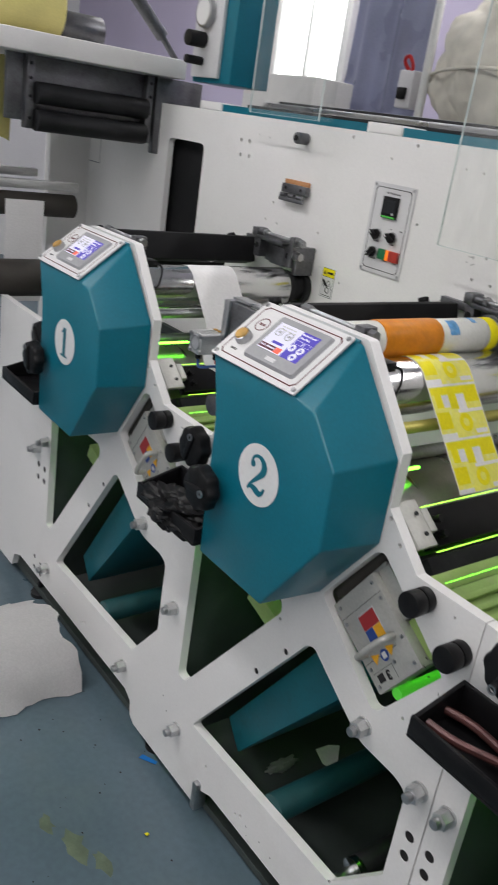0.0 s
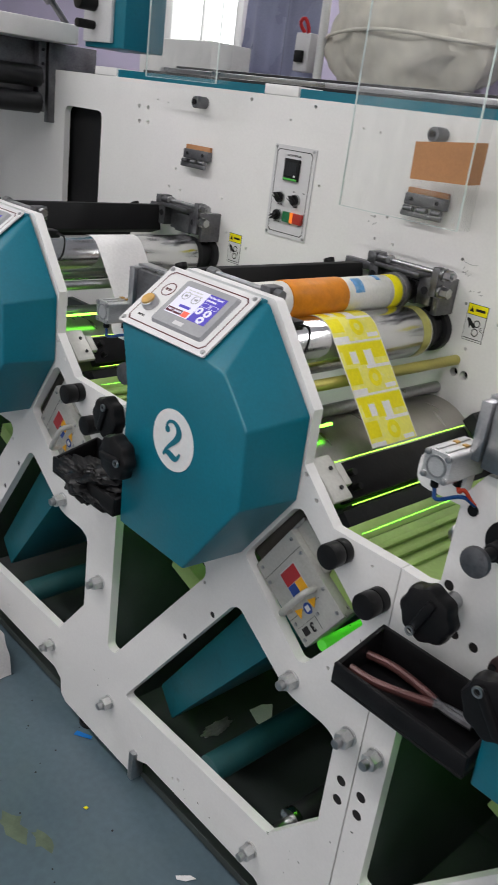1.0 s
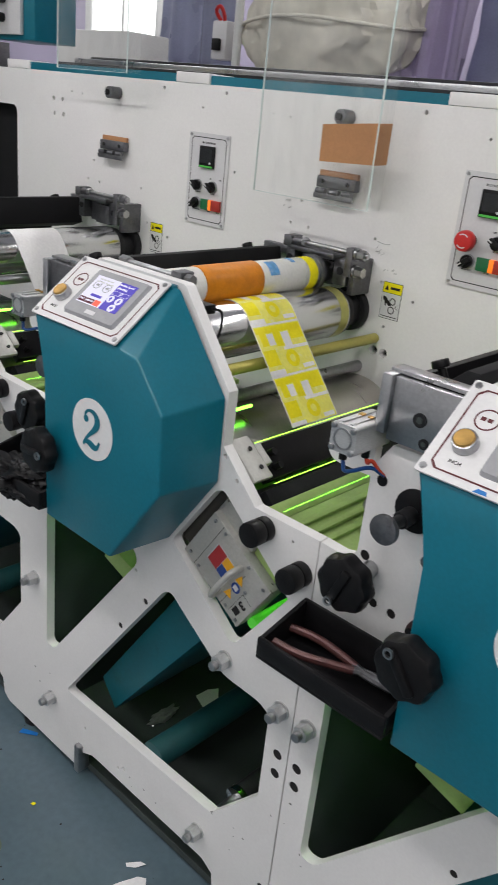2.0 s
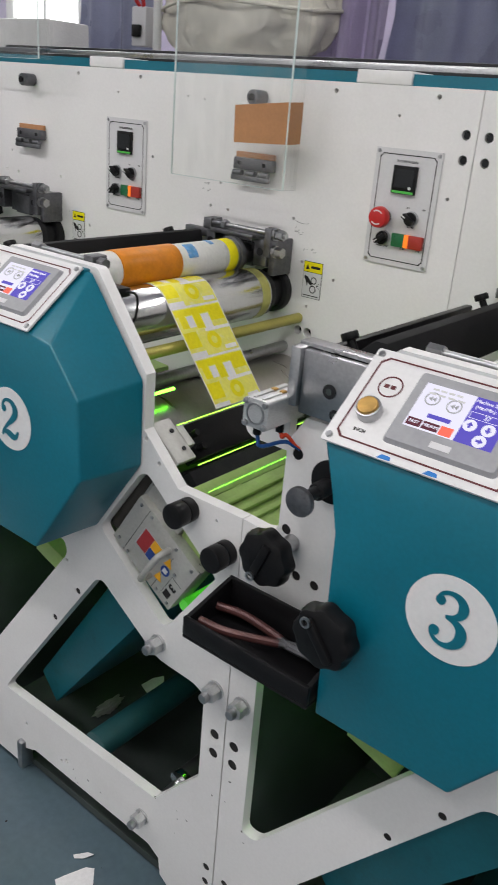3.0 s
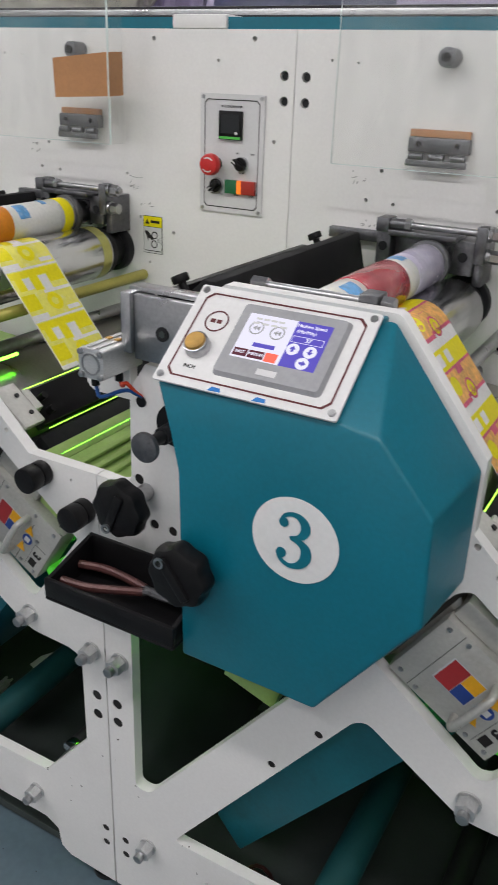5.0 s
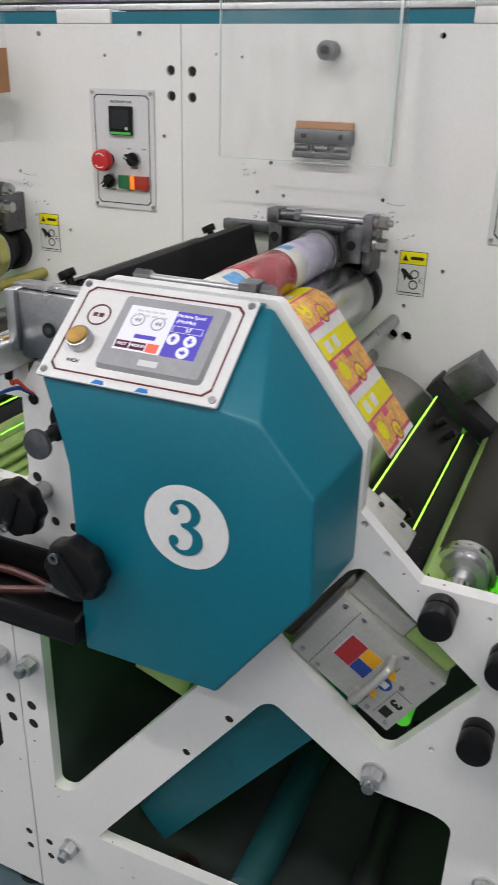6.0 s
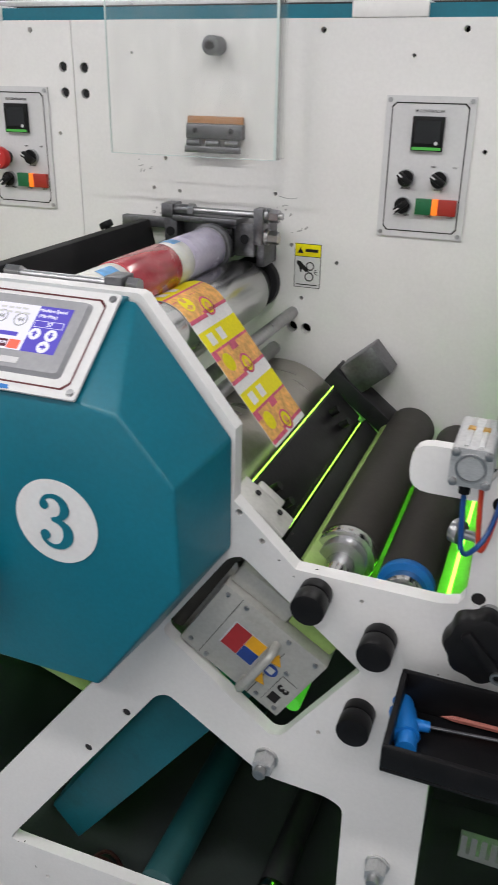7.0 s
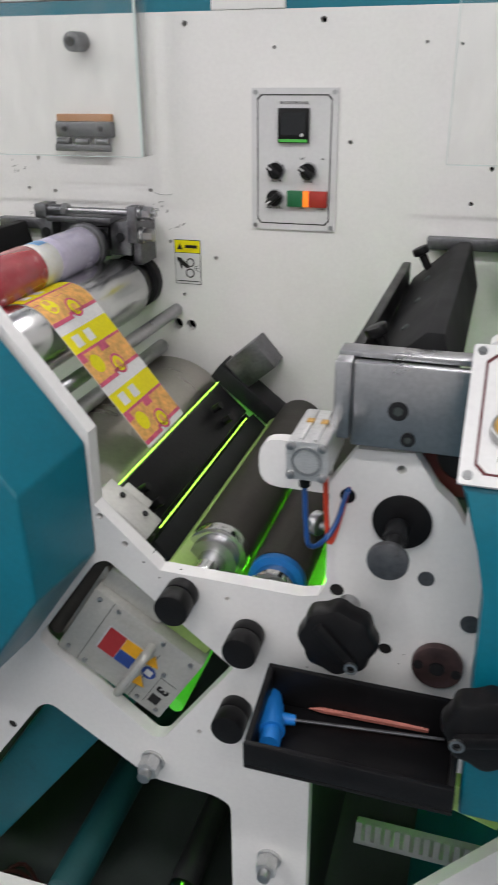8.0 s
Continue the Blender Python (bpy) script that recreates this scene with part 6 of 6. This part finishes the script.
def sleeve_print(dx, y0, y1, a0, a1, mat, name, parent):
    """A printed patch wrapped on the print cylinder between two angles in degrees."""
    bm = B()
    rows = []
    for k in range(7):
        a = radians(a0 + (a1 - a0) * k / 6)
        rows.append([bm.verts.new((0.305 + dx + (0.0334 + h) * math.cos(a), y, 1.153 + (0.0334 + h) * math.sin(a))) for y, h in ((y0, 0), (y1, 0), (y1, 0.0004), (y0, 0.0004))])
    for p, q in zip(rows, rows[1:]):
        for k in range(4):
            bm.faces.new((p[k], p[(k + 1) % 4], q[(k + 1) % 4], q[k]))
    bm.faces.new(rows[0][::-1])
    bm.faces.new(rows[-1])
    part(name, bm, mat, parent)


SKYPRINT = material("sky_blue_print", (0.12, 0.36, 0.68), 0.35, vary=0.3, scale=60, dirt=0.6, dirt_colour=(0.6, 0.66, 0.7))
sleeve_print(-PITCH, 0.300, 0.326, 20, 75, SKYPRINT, "blue_patch", CYL_TWO)
sleeve_print(-PITCH, 0.372, 0.384, 60, 95, SKYPRINT, "blue_patch", CYL_TWO)
sleeve_print(0, 0.092, 0.128, 30, 80, SKYPRINT, "blue_patch", CYL_THREE)
sleeve_print(0, 0.300, 0.322, 70, 110, SKYPRINT, "blue_patch", CYL_THREE)


# ---- litter on the floor ----
rnd = random.Random(11)


def scrap(name, pts, z, mat, label, cat="scrap", curl=0.004):
    bm = B()
    top = [bm.verts.new((x, y, z + 0.0012 + curl * rnd.random())) for x, y in pts]
    low = [bm.verts.new((v.co.x, v.co.y, v.co.z - 0.0010)) for v in top]
    n = len(pts)
    for i in range(n):
        bm.faces.new((low[i], low[(i + 1) % n], top[(i + 1) % n], top[i]))
    bm.faces.new(top)
    bm.faces.new(low[::-1])
    return solo(name, bm, mat, label, cat, "floor scraps")


scrap("paper_scrap", [(-0.318, -0.058), (-0.300, -0.034), (-0.286, -0.030), (-0.296, -0.050), (-0.310, -0.062)], 0, PAPER, "torn white paper scrap on the floor")
scrap("paper_scrap", [(-0.262, -0.118), (-0.236, -0.076), (-0.262, -0.050), (-0.276, -0.060), (-0.290, -0.095), (-0.300, -0.118), (-0.28, -0.13)], 0, PAPER, "torn white paper scrap on the floor")
scrap("film_scrap", [(-0.776, -0.020), (-0.736, 0.004), (-0.742, 0.012), (-0.782, -0.006)], 0, BLUEPLASTIC, "small blue film scrap on the floor")
scrap("paper_chip", [(-0.571, -0.119), (-0.563, -0.117), (-0.565, -0.109), (-0.572, -0.111)], 0, YELLOW, "tiny yellow paper chip on the floor")

# waste paper: a loose white bundle beside the press
root = thing("waste_paper", (-1.25, -0.12, 0), "curled torn sheet of white waste paper on the floor", "waste paper")
bm = B()
grid = []
nu, nv = 24, 26
for i in range(nu + 1):
    row = []
    for j in range(nv + 1):
        u, v = i / nu, j / nv
        ragged = 0.012 * (math.sin(19 * v) + rnd.uniform(-0.5, 0.5)) if i == nu else 0.0
        torn = 0.014 * (math.sin(15 * u) + rnd.uniform(-0.5, 0.5)) if j == 0 else 0.0
        x = -1.060 - 0.40 * v + torn - 0.06 * u * v
        y = -0.44 + 0.395 * u + ragged - 0.02 * v
        z = 0.004 + (0.118 + 0.022 * u) * math.sin(math.pi * v ** 0.72) + 0.006 * math.sin(7 * u + 4 * v) * v
        row.append(bm.verts.new((x, y, max(0.003, z))))
    grid.append(row)
for p, q in zip(grid, grid[1:]):
    for j in range(nv):
        bm.faces.new((p[j], p[j + 1], q[j + 1], q[j]))
bmesh.ops.solidify(bm, geom=list(bm.faces), thickness=0.0012)
part("curled_sheet", bm, PAPER, root)

# floor specks and smears
bm = B()
for k in range(70):
    x, y, r = rnd.uniform(-1.6, 0.1), rnd.uniform(-0.6, 0.02), rnd.uniform(0.0008, 0.0028)
    flat(bm, [(x + r * math.cos(a) * rnd.uniform(0.6, 1.3), y + r * math.sin(a)) for a in (0, 1, 2, 3, 4, 5)], pose(0, 0, 0.0002), 0.0006)
solo("floor_specks", bm, INK, "dark specks of dried ink on the floor", "specks", kind="stuff")
bm = B()
for x, y, r in ((-0.62, -0.26, 0.045), (-0.55, -0.23, 0.03), (-0.70, -0.29, 0.03)):
    flat(bm, [(x + r * math.cos(a) * rnd.uniform(0.5, 1.4), y + 0.5 * r * math.sin(a) * rnd.uniform(0.5, 1.3)) for a in [6.28 * q / 14 for q in range(14)]], pose(0, 0, 0.0002), 0.0003)
solo("ink_smear", bm, material("olive_smear", (0.11, 0.14, 0.09), 0.4, vary=0.3, scale=20), "olive green ink smear on the floor", "stain", kind="stuff")


# ---- what stands behind the press ----
bm = B()
box(bm, -3.86, -3.28, 2.45, 2.50, 1.62, 2.75)
root = thing("window_1", (-3.7, 2.47, 1.58), "bright white daylit window", "window", kind="structure")
part("pane", bm, WINDOWGLOW, root)
for a in ((-3.93, -3.86), (-3.58, -3.555), (-3.28, -3.22)):
    bm = B()
    box(bm, a[0], a[1], 2.42, 2.52, 1.58, 2.8, 0.005)
    part("window_frame", bm, CEILWHITE, root)
bm = B()
box(bm, -7, 4.9, 2.55, 2.65, 0, 3.3)
solo("partition_wall", bm, LILACWALL, "lilac painted partition wall behind the press", "wall", kind="structure")


def drape(name, mat, x0, x1, y, z0, z1, label, cat, seed, amp=0.03, lean=0.0, ragged=0.02):
    r = random.Random(seed)
    bm = B()
    nx, nz = 28, 20
    ph = [r.uniform(0, 6.28) for _ in range(4)]
    g = []
    for j in range(nz + 1):
        row = []
        for i in range(nx + 1):
            u, v = i / nx, j / nz
            d = amp * (math.sin(u * 13 + ph[0] + 2 * v) * 0.6 + math.sin(u * 29 + ph[1] - 3 * v) * 0.3 + math.sin(v * 9 + ph[2] + 5 * u) * 0.4)
            e = ragged * (math.sin(v * 17 + ph[3]) + r.uniform(-0.5, 0.5)) * (1 if i in (0, nx) else 0)
            row.append(bm.verts.new((x0 + (x1 - x0) * u + lean * v + e, y + d, z0 + (z1 - z0) * v)))
        g.append(row)
    for a, b in zip(g, g[1:]):
        for i in range(nx):
            bm.faces.new((a[i], a[i + 1], b[i + 1], b[i]))
    bmesh.ops.solidify(bm, geom=list(bm.faces), thickness=0.006)
    return solo(name, bm, mat, label, cat)


drape("plastic_sheet", PLASTICSHEET, -2.30, -1.86, 1.55, 0.0, 2.3, "grey-blue plastic sheet hanging behind the press", "plastic sheet", 2, 0.02, 0.08)
drape("plastic_curtain", material("lilac_plastic", (0.52, 0.46, 0.62), 0.35, vary=0.12, scale=3), -1.12, -0.86, 1.60, 0.0, 2.2, "lilac plastic bag standing behind the press", "plastic bag", 5, 0.03, 0.05)
drape("plastic_sheet", PLASTICSHEET, -0.80, -0.20, 1.70, 0.0, 2.3, "grey plastic sheet hanging behind the press", "plastic sheet", 7, 0.03, -0.08)
# cream cloth bundle
root = thing("cloth_bundle", (-1.37, 1.6, 1.48), "cream cloth bundle tied with string", "cloth bundle")
bm = B()
r = bmesh.ops.create_icosphere(bm, subdivisions=5, radius=1.0)
for v in r["verts"]:
    n1 = noise.noise(v.co * 2.2) * 0.16 + noise.noise(v.co * 7.0) * 0.06 + noise.noise(v.co * 18.0) * 0.02
    v.co *= 1 + n1
    v.co = Vector((-1.37 + v.co.x * 0.36, 1.60 + v.co.y * 0.2, 1.75 + v.co.z * 0.29))
part("cloth", bm, CLOTH, root)
bm = B()
tube(bm, [(-1.37 + 0.375 * math.cos(a), 1.60 + 0.23 * math.sin(a), 1.73 + 0.01 * math.sin(3 * a)) for a in [6.28318 * k / 16 for k in range(17)]], 0.006, 8)
part("string", bm, CLOTH, root)
bm = B()
box(bm, -1.85, -1.15, 1.4, 1.85, 0.0, 1.48, 0.01)
solo("carton", bm, material("grey_carton", (0.45, 0.44, 0.44), 0.7, vary=0.1), "pale grey carton behind the press", "carton")
# conduit with switch box
root = thing("switch_box", (-1.785, 1.45, 1.55), "grey wall switch box with red cable and white conduit", "switch box")
bm = B()
box(bm, -1.820, -1.745, 1.46, 1.52, 1.60, 1.73, 0.006)
body = part("body", bm, PANELGREY, root)
bm = B()
box(bm, -1.805, -1.765, 1.445, 1.459, 1.63, 1.67, 0.004)
part("breaker", bm, BLACK, body)
bm = B()
tube(bm, [(-1.785, 1.47, 1.73), (-1.800, 1.45, 1.76), (-1.775, 1.45, 1.78), (-1.760, 1.46, 1.75), (-1.765, 1.47, 1.72)], 0.007, 8)
part("red_cable", bm, RED, root)
bm = B()
cyl(bm, (-1.715, 1.49, 0.0), (-1.715, 1.49, 3.3), 0.016, seg=14)
part("conduit", bm, CEILWHITE, root)
bm = B()
box(bm, -2.50, -2.04, 1.25, 1.45, 0.0, 1.665, 0.008)
solo("carton", bm, material("white_carton", (0.66, 0.65, 0.64), 0.7, vary=0.06), "white carton standing behind the press", "carton")

# ---- machine parts left of the first unit: a raised table with rollers below ----
root = thing("raised_table", (-2.1, 0.2, 1.50), "white raised machine table with grey apron and black rollers", "machine table")
bm = B()
box(bm, -2.55, -1.90, -0.45, 0.6008, 1.565, 1.622, 0.006)
part("tabletop", bm, WHITE, root)
bm = B()
box(bm, -2.02, -1.995, 0.0536, 0.5579, 1.38, 1.563, 0.002)
part("apron", bm, DULLSTEEL, root)
bm = B()
box(bm, -1.99, -1.965, 0.5364, 0.708, 1.33, 1.564, 0.002)
part("end_plate", bm, DULLSTEEL, root)
for y in (0.112, 0.512):
    bm = B()
    box(bm, -1.994, -1.962, y - 0.012, y + 0.012, 1.36, 1.563, 0.002)
    pl = part("side_plate", bm, DULLSTEEL, root)
    for z in (1.39, 1.45, 1.50, 1.54):
        bm = B()
        cyl(bm, (-1.962, y, z), (-1.958, y, z), 0.005, seg=10)
        part("bolt", bm, BLACKMETAL, pl)
for z in (1.462, 1.386):
    bm = B()
    yc(bm, -1.955, z, 0.127, 0.497, 0.031, seg=30, bevel=0.002)
    part("roller", bm, BLACKMETAL, root, "black rubber roller")
bm = B()
box(bm, -2.50, -2.47, 0.40, 0.56, 0.04, 1.565)
part("column", bm, WHITE, root)
# yellow roll on the table
bm = B()
yc(bm, -2.25, 1.717, 0.0, 0.30, 0.095, seg=36, bevel=0.004)
solo("film_roll", bm, material("pale_yellow_film", (0.62, 0.55, 0.20), 0.4, vary=0.1), "pale yellow film roll on the raised table", "film roll")
bm = B()
yc(bm, -2.25, 1.672, 0.31, 0.46, 0.05, seg=28, bevel=0.003)
solo("roll_core", bm, DULLSTEEL, "grey steel roll chuck on the raised table", "roll chuck")
bm = B()
cyl(bm, (-1.96, 0.42, 1.785), (-1.96, 0.535, 1.680), 0.020, seg=18)
cyl(bm, (-1.96, 0.535, 1.680), (-1.96, 0.590, 1.6222), 0.010, seg=12)
solo("gas_strut", bm, DULLSTEEL, "slanting grey cylinder on the raised table", "cylinder")
# gauge box
root = thing("gauge_box", (-1.72, 0.6, 1.52), "teal cabinet with a grey pressure gauge panel", "cabinet")
bm = B()
box(bm, -1.80, -1.595, 0.5605, 0.70, 1.562, 2.3, 0.004)
part("cabinet_body", bm, TEAL, root)
bm = B()
box(bm, -1.793, -1.648, 0.548, 0.5603, 1.575, 2.1, 0.003)
gp = part("gauge_panel", bm, PANELGREY, root)
bm = B()
yc(bm, -1.728, 1.748, 0.530, 0.548, 0.042, seg=30, bevel=0.002)
g = part("gauge", bm, STEEL, root, "round pressure gauge")
bm = B()
yc(bm, -1.728, 1.748, 0.5285, 0.5305, 0.035, seg=28)
part("dial", bm, PANEL, g)
for z, r in ((1.675, 0.022), (1.618, 0.012)):
    bm = B()
    yc(bm, -1.735, z, 0.490, 0.548, r, seg=20, bevel=0.002)
    part("regulator_knob", bm, BLACK, root)
# bars and paper at the infeed
root = thing("infeed_rollers", (-2.2, 0.1, 0.9), "black infeed rollers with aluminium bars and white paper", "rollers")
for x, z, y1 in ((-2.14, 1.182, 0.36), (-2.30, 1.205, 0.28)):
    bm = B()
    box(bm, x - 0.02, x + 0.02, -0.25, y1, z - 0.014, z + 0.014, 0.003)
    part("bar", bm, ALU, root)
bm = B()
yc(bm, -2.14, 1.118, -0.25, 0.352, 0.038, seg=30, bevel=0.002)
part("roller", bm, RUBBER, root)
bm = B()
yc(bm, -1.90, 0.925, -0.30, 0.148, 0.057, seg=30, bevel=0.002)
part("roller", bm, RUBBER, root)
bm = B()
box(bm, -2.1015, -2.0995, 0.10, 0.23, 0.80, 1.135)
part("paper", bm, PAPER, root)
bm = B()
box(bm, -2.20, -2.08, 0.0, 0.02, 0.5, 1.26)
part("stand", bm, WHITE, root)
# emergency post on the far panel
root = thing("stop_button", (-2.68, WALL_Y - 0.02, 1.30), "red stop button on a framed panel", "button")
bm = B()
yc(bm, -2.68, 1.322, WALL_Y - 0.035, WALL_Y, 0.020, seg=20)
part("mushroom", bm, RED, root)
bm = B()
frame_line(bm, facing(-2.86, WALL_Y - 0.0006, 1.25), 0, 0.48, 0, 0.16, 0.004)
part("frame_mark", bm, GREY, root)
# yellow film hanging beside the raised table
bm = B()
for k, (y0, y1, z0) in enumerate(((-0.02, 0.10, 1.28), (0.10, 0.19, 1.30), (0.19, 0.225, 1.40))):
    loft(bm, [(-2.300, y0, 1.56), (-2.298, y0, 1.56), (-2.298, y1, 1.56), (-2.300, y1, 1.56)], [(-2.285 + 0.01 * k, y0 - 0.01, z0 + 0.03), (-2.283 + 0.01 * k, y0 - 0.01, z0 + 0.03), (-2.283 + 0.01 * k, y1 - 0.02, z0), (-2.285 + 0.01 * k, y1 - 0.02, z0)])
solo("film_sheet", bm, bpy.data.materials["pale_yellow_film"], "pale yellow film hanging from the raised table", "film")
# scraps that fell into the sump
bm = B()
flat(bm, [(-0.045, -0.03), (0.05, -0.035), (0.015, 0.045), (-0.01, 0.03)], pose(-0.545, 0.385, 0.0315, 6, -5, 20), 0.0012)
solo("paper_scrap", bm, PAPER, "grimy torn paper scrap lying in the sump", "scrap", "sump scraps")
bm = B()
r = bmesh.ops.create_icosphere(bm, subdivisions=4, radius=1.0)
for v in r["verts"]:
    v.co *= 1 + noise.noise(v.co * 3.0) * 0.6 + noise.noise(v.co * 9.0) * 0.25
    v.co = Vector((-0.56 + v.co.x * 0.012, 0.25 + v.co.y * 0.040, 0.043 + v.co.z * 0.012))
solo("film_scrap", bm, ALU, "crumpled glossy film scrap lying in the sump", "scrap", "sump scraps")
